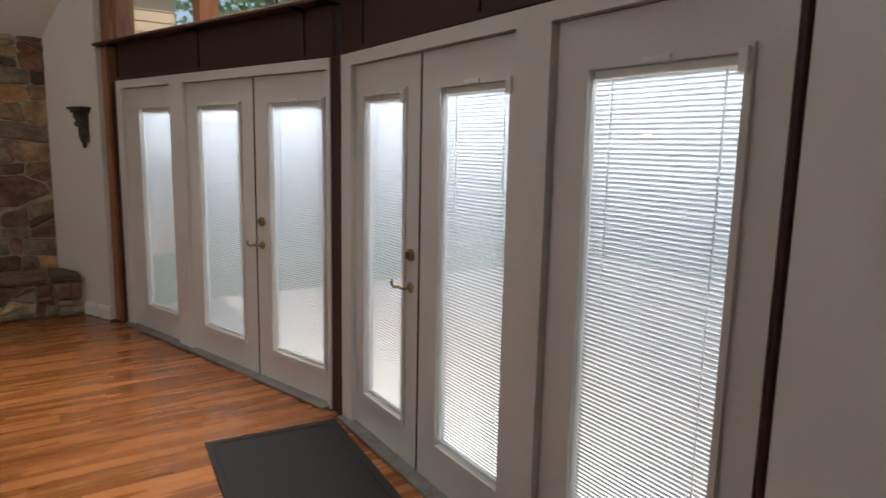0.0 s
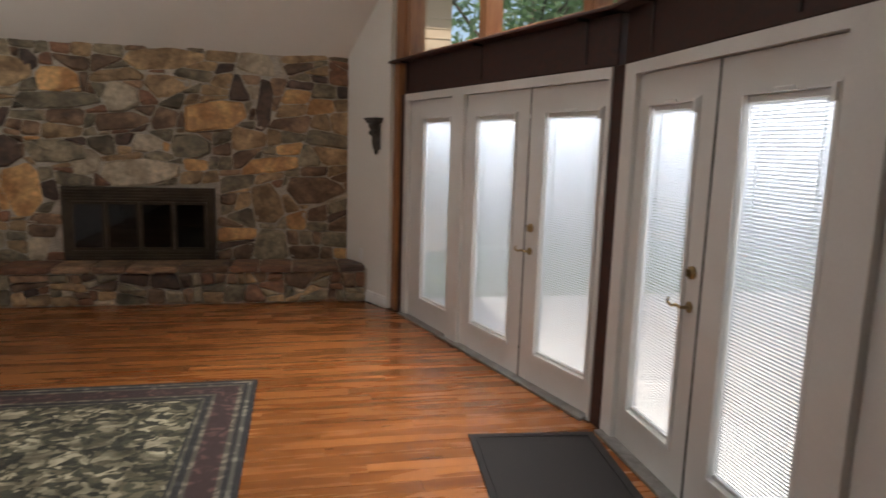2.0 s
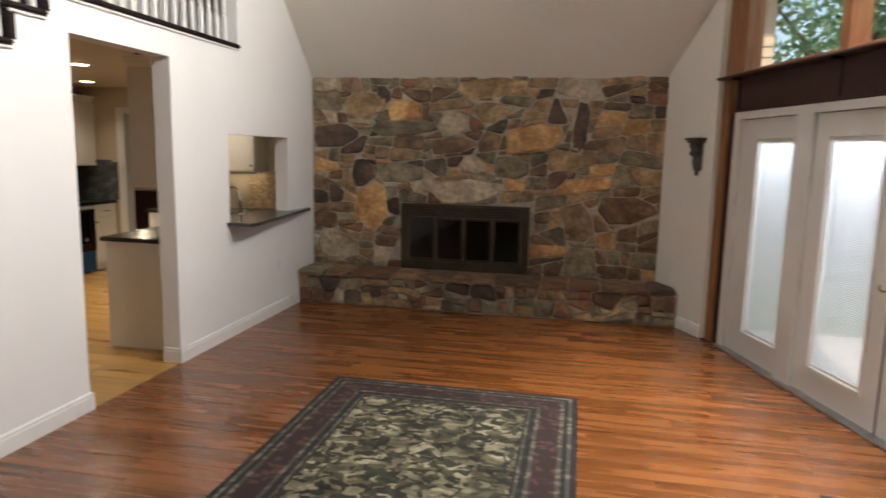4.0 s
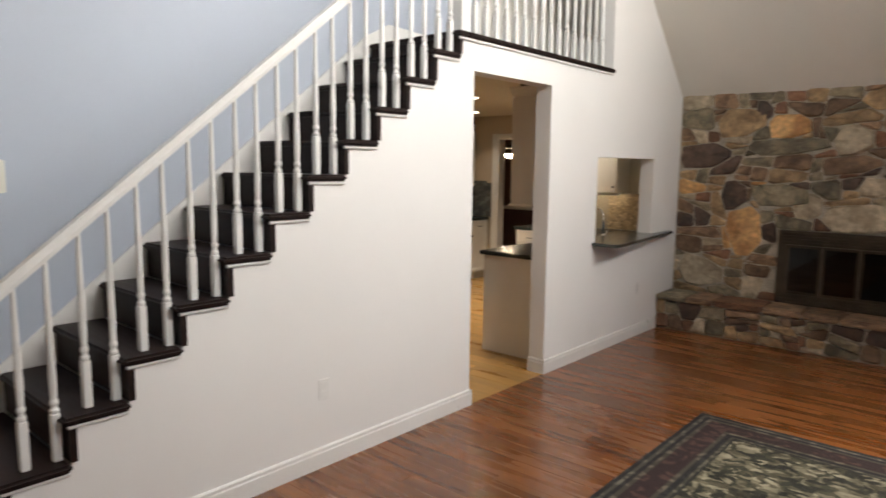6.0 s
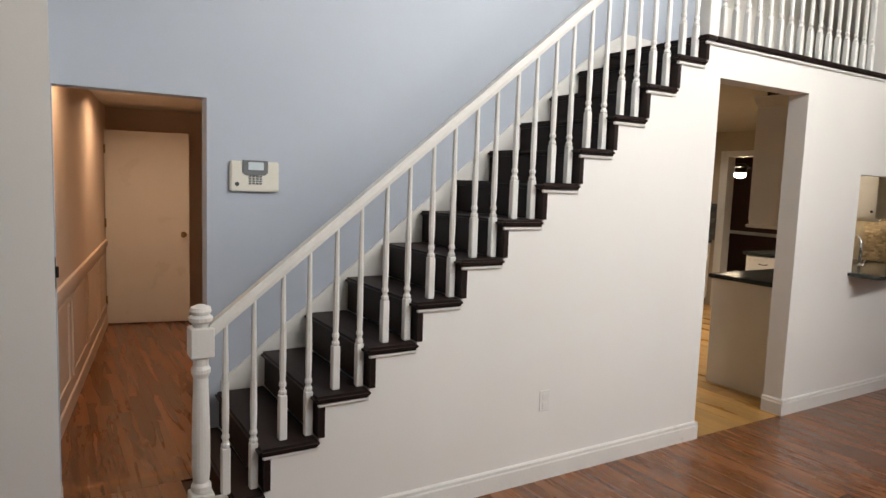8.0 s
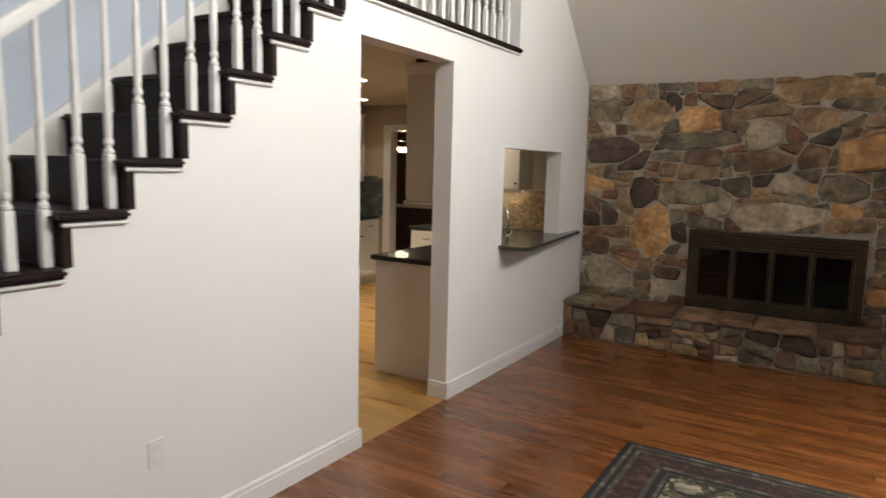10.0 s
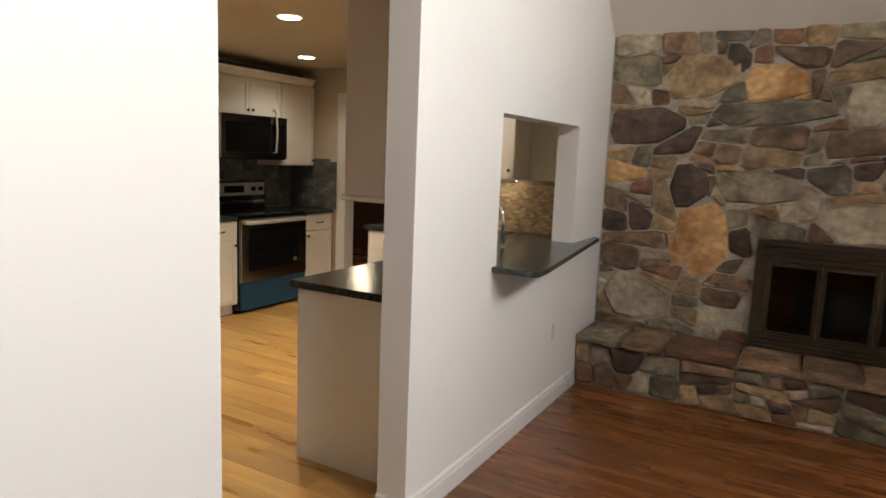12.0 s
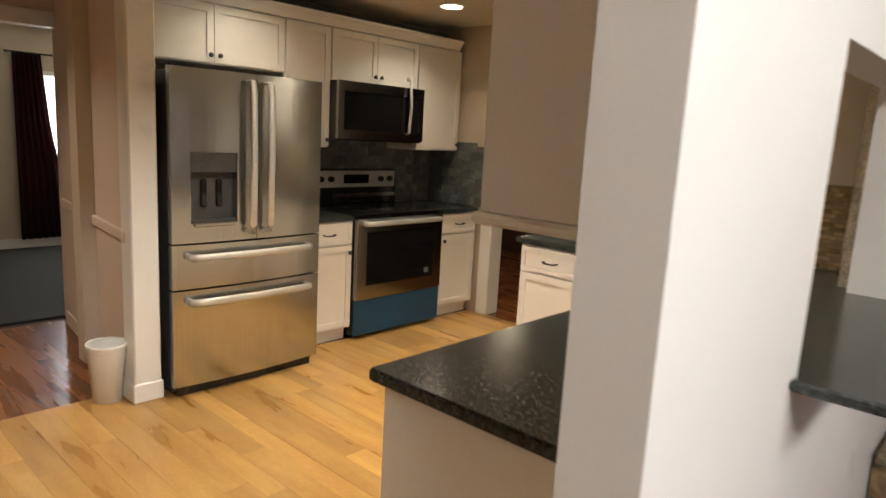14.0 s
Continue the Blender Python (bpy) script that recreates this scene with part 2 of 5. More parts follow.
STONES = [
    surface("stone_grey_olive", (0.098, 0.081, 0.052), (0.287, 0.236, 0.155), 6, 0.75, stretch=(1, 1, 4), bump=0.8, fine=22, vary=0.35, grime=0.35, lo=0.35, hi=0.65),
    surface("stone_tan", (0.196, 0.121, 0.060), (0.460, 0.316, 0.172), 6, 0.75, stretch=(1, 1, 4), bump=0.8, fine=22, vary=0.28, grime=0.35, lo=0.35, hi=0.65),
    surface("stone_brown", (0.092, 0.052, 0.030), (0.276, 0.172, 0.101), 6, 0.7, stretch=(1, 1, 3.5), bump=0.8, fine=22, vary=0.35, grime=0.35, lo=0.35, hi=0.65),
    surface("stone_dark", (0.032, 0.022, 0.018), (0.138, 0.083, 0.057), 6, 0.65, stretch=(1, 1, 4), bump=0.8, fine=22, vary=0.3, grime=0.35),
    surface("stone_ochre", (0.345, 0.167, 0.060), (0.644, 0.391, 0.172), 5, 0.75, stretch=(1, 1, 2.5), bump=0.7, fine=22, vary=0.2, grime=0.3, lo=0.35, hi=0.65),
    surface("stone_pale", (0.310, 0.247, 0.167), (0.552, 0.460, 0.328), 6, 0.75, stretch=(1, 1, 3), bump=0.7, fine=22, vary=0.15, grime=0.3, lo=0.35, hi=0.65),
    surface("stone_rust", (0.103, 0.046, 0.025), (0.276, 0.138, 0.075), 6, 0.7, stretch=(1, 1, 3), bump=0.7, fine=22, vary=0.25, grime=0.35),
]
M_BRONZE = surface("dark_bronze_metal", (0.045, 0.034, 0.024), (0.085, 0.065, 0.045), 8, 0.45, metal=0.7, bump=0.05)
M_SOOT = surface("sooty_firebrick", (0.012, 0.011, 0.010), (0.03, 0.027, 0.025), 6, 0.9, bump=0.3)
M_SMOKED = clear_glass("smoked_glass", (0.10, 0.09, 0.085), 0.02)
M_GLASS = clear_glass("window_glass")
M_SLAT = slat_material("white_blind_slat")
M_BRASS = surface("aged_brass", (0.28, 0.20, 0.10), (0.45, 0.34, 0.18), 14, 0.3, metal=1.0, bump=0.03)
M_ALU = surface("aluminium_sill", (0.22, 0.21, 0.20), (0.36, 0.35, 0.33), 12, 0.4, metal=0.8, bump=0.05)
M_STEEL = surface("brushed_steel", (0.43, 0.43, 0.42), (0.50, 0.50, 0.49), 3, 0.19, metal=1.0, stretch=(1, 60, 0.6), bump=0, rough_vary=0.05, grime=0.04)
M_PANEL = surface("bright_steel_panel", (0.56, 0.55, 0.53), (0.64, 0.63, 0.61), 4, 0.38, metal=0.5, stretch=(1, 1, 30), bump=0, grime=0.04)
M_CHROME = surface("bright_chrome", (0.75, 0.75, 0.75), (0.85, 0.85, 0.85), 6, 0.12, metal=1.0, bump=0, grime=0.02)
M_BLACK = surface("black_enamel", (0.010, 0.010, 0.011), (0.02, 0.02, 0.021), 6, 0.15, bump=0, grime=0.05)
M_BLACKGLASS = surface("black_oven_glass", (0.006, 0.006, 0.007), (0.010, 0.010, 0.011), 6, 0.06, bump=0, rough_vary=0.02, grime=0.05)
M_DARKPLASTIC = surface("dark_grey_plastic", (0.035, 0.035, 0.036), (0.055, 0.055, 0.056), 10, 0.5, bump=0.03)
M_BLUEFILM = surface("blue_protective_film", (0.004, 0.045, 0.10), (0.008, 0.065, 0.13), 5, 0.42, bump=0.05)
M_GRANITE = surface("dark_green_granite", (0.014, 0.018, 0.017), (0.065, 0.073, 0.069), 80, 0.2, bump=0.02, fine=160, grime=0.4, lo=0.38, hi=0.7, detail=8)
M_TILE = surface("grey_glass_tile", (0.10, 0.11, 0.11), (0.17, 0.185, 0.18), 9, 0.25, bump=0.04, vary=0.25, fine=30)
M_MOSAIC = surface("tan_travertine_mosaic", (0.33, 0.23, 0.12), (0.52, 0.40, 0.25), 12, 0.5, bump=0.1, vary=0.35, fine=60)
M_GROUT = surface("tile_grout", (0.10, 0.10, 0.095), (0.14, 0.14, 0.13), 20, 0.9)
M_GROUT_TAN = surface("tan_grout", (0.30, 0.25, 0.18), (0.36, 0.30, 0.22), 20, 0.9)
M_PLASTIC = surface("ivory_plastic", (0.70, 0.68, 0.60), (0.75, 0.73, 0.66), 6, 0.4, bump=0.01, grime=0.02)
M_WHITEPLASTIC = surface("white_plastic", (0.74, 0.73, 0.70), (0.80, 0.79, 0.76), 6, 0.4, bump=0.01, grime=0.03)
M_SCREEN = surface("lcd_screen", (0.58, 0.66, 0.70), (0.68, 0.75, 0.79), 8, 0.2, bump=0, grime=0.03)
M_GREYPANEL = surface("grey_panel", (0.12, 0.13, 0.14), (0.17, 0.18, 0.19), 8, 0.4, bump=0)
M_MAT = surface("brown_black_rubber_mat", (0.006, 0.0042, 0.004), (0.013, 0.0095, 0.009), 30, 0.95, bump=0.3, fine=260, grime=0.25)
M_SCONCE = surface("weathered_bronze_plaster", (0.035, 0.032, 0.028), (0.10, 0.09, 0.075), 22, 0.7, bump=0.3)
M_CARPET = surface("dark_grey_carpet", (0.010, 0.009, 0.008), (0.022, 0.020, 0.018), 60, 0.95, bump=0.5, fine=300)
M_CURTAIN = surface("wine_red_curtain", (0.045, 0.010, 0.012), (0.09, 0.018, 0.022), 6, 0.85, stretch=(8, 8, 1), bump=0.1)
M_PLUM = surface("plum_brown_paint", (0.075, 0.036, 0.030), (0.095, 0.046, 0.038), 2, 0.6, bump=0.04)
M_BEIGE = surface("beige_paint", (0.50, 0.42, 0.32), (0.56, 0.47, 0.36), 2, 0.6, bump=0.04, grime=0.02)
M_KCEIL = surface("kitchen_ceiling_paint", (0.62, 0.56, 0.45), (0.67, 0.61, 0.50), 2, 0.7, bump=0.05, fine=200, grime=0.02)
M_LAMP = glow("lamp_lens", (1.0, 0.88, 0.70), 7.0)
M_BOWL = glow("lamp_bowl", (1.0, 0.84, 0.62), 45.0)
M_GRASS = surface("lawn", (0.045, 0.085, 0.02), (0.12, 0.19, 0.06), 3, 0.9, bump=0.5, fine=60)
M_PATIO = surface("pale_concrete", (0.62, 0.60, 0.56), (0.74, 0.72, 0.68), 4, 0.85, bump=0.2)
M_SIDING = surface("tan_lap_siding", (0.48, 0.36, 0.24), (0.56, 0.43, 0.30), 3, 0.6, stretch=(1, 1, 6), bump=0.05)
M_BARK = surface("grey_bark", (0.05, 0.04, 0.03), (0.12, 0.10, 0.08), 14, 0.9, stretch=(3, 3, 0.6), bump=0.6)
M_LEAF = surface("tree_leaf", (0.06, 0.12, 0.06), (0.12, 0.20, 0.11), 8, 0.5, bump=0, vary=0.4, island=True)
_n, _l = M_LEAF.node_tree.nodes, M_LEAF.node_tree.links
_mix, _tl = _n.new("ShaderNodeMixShader"), _n.new("ShaderNodeBsdfTranslucent")
_tl.inputs["Color"].default_value, _mix.inputs[0].default_value = (0.32, 0.50, 0.24, 1), 0.5
_l.new(_n["Principled BSDF"].outputs[0], _mix.inputs[1]), _l.new(_tl.outputs[0], _mix.inputs[2])
_l.new(_mix.outputs[0], _n["Material Output"].inputs["Surface"])


# ---- mesh helpers ----
def part(name, bm, material, parent=None, label="", smooth=False, shadow=True):
    """Links a bmesh as one mesh object, under a thing or a part if given."""
    me = bpy.data.meshes.new(name)
    bm.to_mesh(me)
    bm.free()
    me.materials.append(material)
    if smooth:
        me.polygons.foreach_set("use_smooth", [True] * len(me.polygons))
    ob = new(name, me)
    ob.parent = parent
    ob.visible_shadow = shadow
    if label:
        ob["label"] = label
    return ob


def thing(name, at, label, category, group="", rz=0.0, kind=""):
    ob = new(name)
    ob.empty_display_size = 0.1
    ob.matrix_basis = pose(*at, 0, 0, rz)
    return tagged(ob, label, category, group, kind)


def structure(ob, label, category):
    return tagged(ob, label, category, kind="structure")


def boxes(*rows, bevel=0.0, segments=1):
    """A bmesh of boxes (x0, x1, y0, y1, z0, z1), with rounded edges."""
    bm = bmesh.new()
    for x0, x1, y0, y1, z0, z1 in rows:
        v = [bm.verts.new(p) for p in ((x0, y0, z0), (x1, y0, z0), (x1, y1, z0), (x0, y1, z0), (x0, y0, z1), (x1, y0, z1), (x1, y1, z1), (x0, y1, z1))]
        for f in ((3, 2, 1, 0), (4, 5, 6, 7), (0, 1, 5, 4), (1, 2, 6, 5), (2, 3, 7, 6), (3, 0, 4, 7)):
            bm.faces.new([v[k] for k in f])
    if bevel:
        bmesh.ops.bevel(bm, geom=bm.edges[:], offset=bevel, segments=segments, affect="EDGES", clamp_overlap=True)
    return bm


def prism(points, axis, a, b, bevel=0.0):
    """A polygon in the plane across the axis, extruded from a to b."""
    bm = bmesh.new()

    def place(p, h):
        return {"x": (h, p[0], p[1]), "y": (p[0], h, p[1]), "z": (p[0], p[1], h)}[axis]
    lo, hi = [bm.verts.new(place(p, a)) for p in points], [bm.verts.new(place(p, b)) for p in points]
    bm.faces.new(lo), bm.faces.new(hi[::-1])
    k = len(points)
    for i in range(k):
        bm.faces.new((lo[i], hi[i], hi[(i + 1) % k], lo[(i + 1) % k]))
    bmesh.ops.recalc_face_normals(bm, faces=bm.faces[:])
    if bevel:
        bmesh.ops.bevel(bm, geom=bm.edges[:], offset=bevel, segments=1, affect="EDGES", clamp_overlap=True)
    return bm


def turned(profile, sides=12, square=()):
    """A turned post: rows of (z, radius); spans listed in square are square blocks (z0, z1, half width)."""
    bm = bmesh.new()
    rings = []
    for z, r in profile:
        rings.append([bm.verts.new((r * math.cos(2 * math.pi * k / sides), r * math.sin(2 * math.pi * k / sides), z)) for k in range(sides)])
    for lo, hi in zip(rings, rings[1:]):
        for k in range(sides):
            bm.faces.new((lo[k], lo[(k + 1) % sides], hi[(k + 1) % sides], hi[k]))
    bm.faces.new(rings[0][::-1]), bm.faces.new(rings[-1])
    for z0, z1, h in square:
        extra = boxes((-h, h, -h, h, z0, z1), bevel=0.004)
        me = bpy.data.meshes.new("block")
        extra.to_mesh(me)
        extra.free()
        bm.from_mesh(me)
        bpy.data.meshes.remove(me)
    return bm


def tube(points, radius, sides=8):
    """A round bar along points."""
    bm = bmesh.new()
    pts = [Vector(p) for p in points]
    rings = []
    for i, p in enumerate(pts):
        d = (pts[min(i + 1, len(pts) - 1)] - pts[max(i - 1, 0)]).normalized()
        a = d.cross(Vector((0, 0, 1)) if abs(d.z) < 0.9 else Vector((1, 0, 0))).normalized()
        c = d.cross(a)
        rings.append([bm.verts.new(p + radius * (math.cos(2 * math.pi * k / sides) * a + math.sin(2 * math.pi * k / sides) * c)) for k in range(sides)])
    for lo, hi in zip(rings, rings[1:]):
        for k in range(sides):
            bm.faces.new((lo[k], lo[(k + 1) % sides], hi[(k + 1) % sides], hi[k]))
    bm.faces.new(rings[0][::-1]), bm.faces.new(rings[-1])
    bmesh.ops.recalc_face_normals(bm, faces=bm.faces[:])
    return bm


def pierced(axis, a, b, u0, u1, z0, z1, holes=()):
    """A wall from a to b across the axis, u0..u1 along it, with holes (u0, u1, z0, z1) through it."""
    us = sorted({u0, u1, *(h[0] for h in holes), *(h[1] for h in holes)})
    zs = sorted({z0, z1, *(h[2] for h in holes), *(h[3] for h in holes)})
    us, zs = [u for u in us if u0 <= u <= u1], [z for z in zs if z0 <= z <= z1]
    solid = {}
    for i in range(len(us) - 1):
        for j in range(len(zs) - 1):
            cu, cz = (us[i] + us[i + 1]) / 2, (zs[j] + zs[j + 1]) / 2
            solid[i, j] = not any(h[0] < cu < h[1] and h[2] < cz < h[3] for h in holes)
    bm = bmesh.new()

    def quad(*ps):
        bm.faces.new([bm.verts.new((p[0], p[1], p[2]) if axis == "x" else (p[1], p[0], p[2])) for p in ps])
    for (i, j), s in solid.items():
        if not s:
            continue
        ua, ub, za, zb = us[i], us[i + 1], zs[j], zs[j + 1]
        quad((a, ua, za), (a, ub, za), (a, ub, zb), (a, ua, zb))
        quad((b, ua, za), (b, ub, za), (b, ub, zb), (b, ua, zb))
        for di, dj, p in ((-1, 0, ((ua, za), (ua, zb))), (1, 0, ((ub, za), (ub, zb))), (0, -1, ((ua, za), (ub, za))), (0, 1, ((ua, zb), (ub, zb)))):
            if not solid.get((i + di, j + dj), False):
                (p0, q0), (p1, q1) = p
                quad((a, p0, q0), (a, p1, q1), (b, p1, q1), (b, p0, q0))
    bmesh.ops.remove_doubles(bm, verts=bm.verts[:], dist=1e-5)
    bmesh.ops.recalc_face_normals(bm, faces=bm.faces[:])
    return bm


# ==== LARGE STRUCTURE ====
DOORWAY = (3.897, 4.853, -0.01, 2.283)
PASS = (5.633, 6.795, 0.986, 1.755)
STEPS, GOING, RISE = 12, 0.2385, 0.191
STAIR_Y0 = 0.8745
LANDING_Z = 2.515


def step_y(n):
    return STAIR_Y0 + GOING * n


def step_z(n):
    return RISE * n + 0.078 if n <= STEPS else LANDING_Z


structure(part("floor_living", prism([(-7.2, -0.2), (W - 1.2, -0.2), (W - 1.2, -2.6), (3.45, -2.6), (3.55, 1.2), (3.62, 3.80), (2.84, 6.55), (2.38, 7.5), (2.38, 7.9), (W - 1.2, 7.9), (W - 1.2, 2.0), (-7.2, 2.0)], "z", -0.1, -0.012), M_SUBFLOOR),
          "red-brown oak plank floor of the living room", "floor")
structure(part("floor_kitchen", boxes((-7.2, W - 0.02, 3.0, 11.6, -0.11, -0.014)), M_SUBFLOOR), "honey-coloured plank floor of the kitchen", "floor")

# white wall with the doorway and the pass-through
structure(part("wall_kitchen", pierced("x", WB, W, step_y(STEPS), 7.9, 0, LANDING_Z - 0.035, (DOORWAY, PASS)), M_WHITE),
          "white painted wall with a doorway and a pass-through", "wall")
LEND = 5.83
loft_top = LANDING_Z - 0.035
structure(part("wall_loft", prism([(LEND, loft_top), (STONE_Y - (loft_top + 0.08 - EAVE_Z) / 0.98 + 0.16, loft_top), (LEND, ceiling_z(LEND) + 0.08)], "x", WB, W), M_WHITE),
          "white wall beside the loft railing", "wall")
outline = [(STAIR_Y0, 0.0)]
for n in range(1, STEPS + 1):
    outline += [(step_y(n - 1), step_z(n) - 0.034), (step_y(n), step_z(n) - 0.034)]
outline += [(step_y(STEPS), 0.0)]
structure(part("wall_stair", prism(outline, "x", W - 0.12, W), M_WHITE), "white wall under the open staircase", "wall")

# blue wall behind the stair, pierced by the hall opening
HALL = (0.388, 1.054, -0.01, 1.97)
blue_top = 2.6
structure(part("wall_blue", pierced("x", BLUE_X - 0.12, BLUE_X, NEAR_Y - 0.02, 3.80, 0, blue_top, (HALL,)), M_BLUE),
          "pale blue painted wall behind the staircase", "wall")
structure(part("wall_blue_gable", prism([(NEAR_Y, blue_top), (5.0, blue_top), (5.0, ceiling_z(5.0)), (RIDGE_Y, ceiling_z(RIDGE_Y)), (0.6, ceiling_z(0.6))], "x",
          BLUE_X - 0.12, BLUE_X), M_BLUE), "pale blue painted gable wall above the staircase", "wall")
structure(part("wall_stair_end", boxes((BLUE_X - 0.12, WB - 0.001, 3.79, 3.894, 0, KITCHEN_Z - 0.002)), M_WHITE), "white wall closing the stair from the kitchen", "wall")
structure(part("wall_loft_back", boxes((BLUE_X - 0.3, BLUE_X - 0.12, 5.0, 7.6, LANDING_Z, 6.2)), M_CREAM), "cream wall at the back of the loft", "wall")
structure(part("floor_loft", boxes((-2.72, WB, step_y(STEPS) + 0.02, 7.5, LANDING_Z - 0.1, LANDING_Z - 0.038)), M_DARKWOOD), "dark stained loft floor", "floor")

# near partition, the room behind the camera, outer walls
structure(part("wall_near", boxes((BLUE_X - 0.1, -1.35, NEAR_Y - 0.14, NEAR_Y, 0, 2.6)), M_WHITE), "grey-white partition beside the hall", "wall")
structure(part("wall_return", boxes((-1.49, -1.35, -2.6, NEAR_Y - 0.14, 0, 2.6)), M_WHITE), "white wall of the front room", "wall")
structure(part("wall_south", boxes((-1.6, 4.2, -2.74, -2.6, 0, 2.6)), M_WHITE), "white wall behind the front room", "wall")
structure(part("wall_stone_backing", boxes((W - 0.3, 2.6, STONE_Y + 0.03, STONE_Y + 0.35, 0, 2.6)), M_MORTAR), "grey mortared stone chimney wall", "wall")


def sloped_slab(plan, thick=0.15):
    """A roof slab over a plan outline, its underside on the ceiling's slope."""
    bm = bmesh.new()
    lo = [bm.verts.new((x, y, ceiling_z(y))) for x, y in plan]
    hi = [bm.verts.new((x, y, ceiling_z(y) + thick)) for x, y in plan]
    bm.faces.new(lo), bm.faces.new(hi[::-1])
    for a in range(len(plan)):
        b = (a + 1) % len(plan)
        bm.faces.new((lo[a], hi[a], hi[b], lo[b]))
    bmesh.ops.recalc_face_normals(bm, faces=bm.faces[:])
    return bm


structure(part("ceiling_north", sloped_slab([(-3.0, RIDGE_Y), (3.86, RIDGE_Y), (3.05, 6.60), (2.52, STONE_Y + 0.25), (-3.0, STONE_Y + 0.25)]), M_CREAM),
          "cream sloping ceiling above the stone wall", "ceiling")
structure(part("ceiling_south", sloped_slab([(-3.0, RIDGE_Y), (3.86, RIDGE_Y), (3.66, 0.30), (-3.0, 0.30)]), M_CREAM),
          "cream sloping ceiling above the front room", "ceiling")
structure(part("ceiling_front_room", boxes((-1.6, 3.60, -2.7, 0.299, 2.5, 2.6)), M_CREAM), "flat cream ceiling of the front room", "ceiling")

# ---- prow of glazed doors ----
FAR0, FAR_RZ, FAR_L = (2.738, 6.514), math.degrees(math.atan2(-0.963, 0.270)), 2.68
NEAR0, NEAR_RZ, NEAR_L = (3.475, 3.80), math.degrees(math.atan2(-0.9998, -0.02)), 2.475
GLASS_Z0, GLASS_Z1 = 0.222, 1.795


def wall_frame(origin, rz):
    """From a place along a wall (u to the right, v outward) to the world."""
    return pose(origin[0], origin[1], 0, 0, 0, rz)


def glazed_leaf(name, m, u0, u1, g0, g1, label, group, hinge_gap=0.005):
    """A glazed door leaf with a blind behind its pane."""
    t = thing(name, (0, 0, 0), label, "door", group)
    t.matrix_basis = m
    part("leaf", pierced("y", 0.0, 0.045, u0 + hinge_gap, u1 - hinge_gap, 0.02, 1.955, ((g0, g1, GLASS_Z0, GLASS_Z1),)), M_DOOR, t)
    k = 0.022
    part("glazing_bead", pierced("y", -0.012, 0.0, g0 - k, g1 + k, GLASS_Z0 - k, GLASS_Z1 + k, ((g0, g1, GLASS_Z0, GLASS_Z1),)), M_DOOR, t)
    part("pane", boxes((g0, g1, 0.004, 0.007, GLASS_Z0, GLASS_Z1)), M_GLASS, t, "clear glass pane", shadow=False)
    blind = part("blind_head", boxes((g0 + 0.004, g1 - 0.004, 0.0105, 0.036, GLASS_Z1 - 0.028, GLASS_Z1 - 0.002), bevel=0.003), M_WHITEPLASTIC, t, "white blind headrail")
    part("blind_latch", boxes(((g0 + g1) / 2 - 0.05, (g0 + g1) / 2 + 0.05, -0.022, -0.0122, GLASS_Z1 + 0.0, GLASS_Z1 + 0.018), bevel=0.003), M_WHITEPLASTIC, t)
    part("blind_slider", boxes((g1 - 0.012, g1 + 0.016, -0.026, -0.0122, GLASS_Z1 - 0.05, GLASS_Z1 + 0.012), bevel=0.003), M_WHITEPLASTIC, t)
    bm = bmesh.new()
    z, tilt = GLASS_Z1 - 0.037, 1.05
    while z > GLASS_Z0 + 0.02:
        c, s = 0.0085 * math.cos(tilt), 0.0085 * math.sin(tilt)
        rows = [(-c, s), (0, 0.0012), (c, -s)]
        for a, b in ((g0 + 0.006, g0 + 0.067), (g0 + 0.073, g1 - 0.073), (g1 - 0.067, g1 - 0.006)):
            ring = [[bm.verts.new((u, 0.023 + dy, z + dz)) for dy, dz in rows] for u in (a, b)]
            for q in range(2):
                bm.faces.new((ring[0][q], ring[1][q], ring[1][q + 1], ring[0][q + 1]))
        z -= 0.0145
    part("slats", bm, M_SLAT, blind, "narrow white blind slats, half open")
    for u in (g0 + 0.07, g1 - 0.07):
        part("cord", boxes((u - 0.0032, u + 0.0032, 0.0226, 0.0234, GLASS_Z0 + 0.02, GLASS_Z1 - 0.03)), M_SLAT, blind)
    part("blind_rail", boxes((g0 + 0.006, g1 - 0.006, 0.015, 0.031, GLASS_Z0 + 0.004, GLASS_Z0 + 0.018)), M_WHITEPLASTIC, blind)
    return t


def door_hardware(t, u, side):
    """A lever with a curled end, its rose, and a deadbolt above."""
    rose = part("lever_rose", turned([(0, 0.026), (0.006, 0.026), (0.010, 0.02)], 16), M_BRASS, t)
    rose.matrix_basis = pose(u, -0.001, 0.90, 90, 0, 0)
    rose.data.transform(Matrix.Identity(4))
    part("lever", tube([(u, -0.01, 0.90), (u, -0.045, 0.90), (u + side * 0.03, -0.052, 0.906), (u + side * 0.065, -0.052, 0.893), (u + side * 0.095, -0.05, 0.9),
                        (u + side * 0.105, -0.05, 0.915), (u + side * 0.095, -0.05, 0.922)], 0.0075), M_BRASS, t, "curled brass lever handle", smooth=True)
    bolt = part("deadbolt", turned([(0, 0.030), (0.012, 0.029), (0.016, 0.02)], 16), M_BRASS, t)
    bolt.matrix_basis = pose(u, -0.001, 1.055, 90, 0, 0)
    part("thumb_turn", boxes((u - 0.004, u + 0.004, -0.034, -0.014, 1.038, 1.072), bevel=0.002), M_BRASS, t)


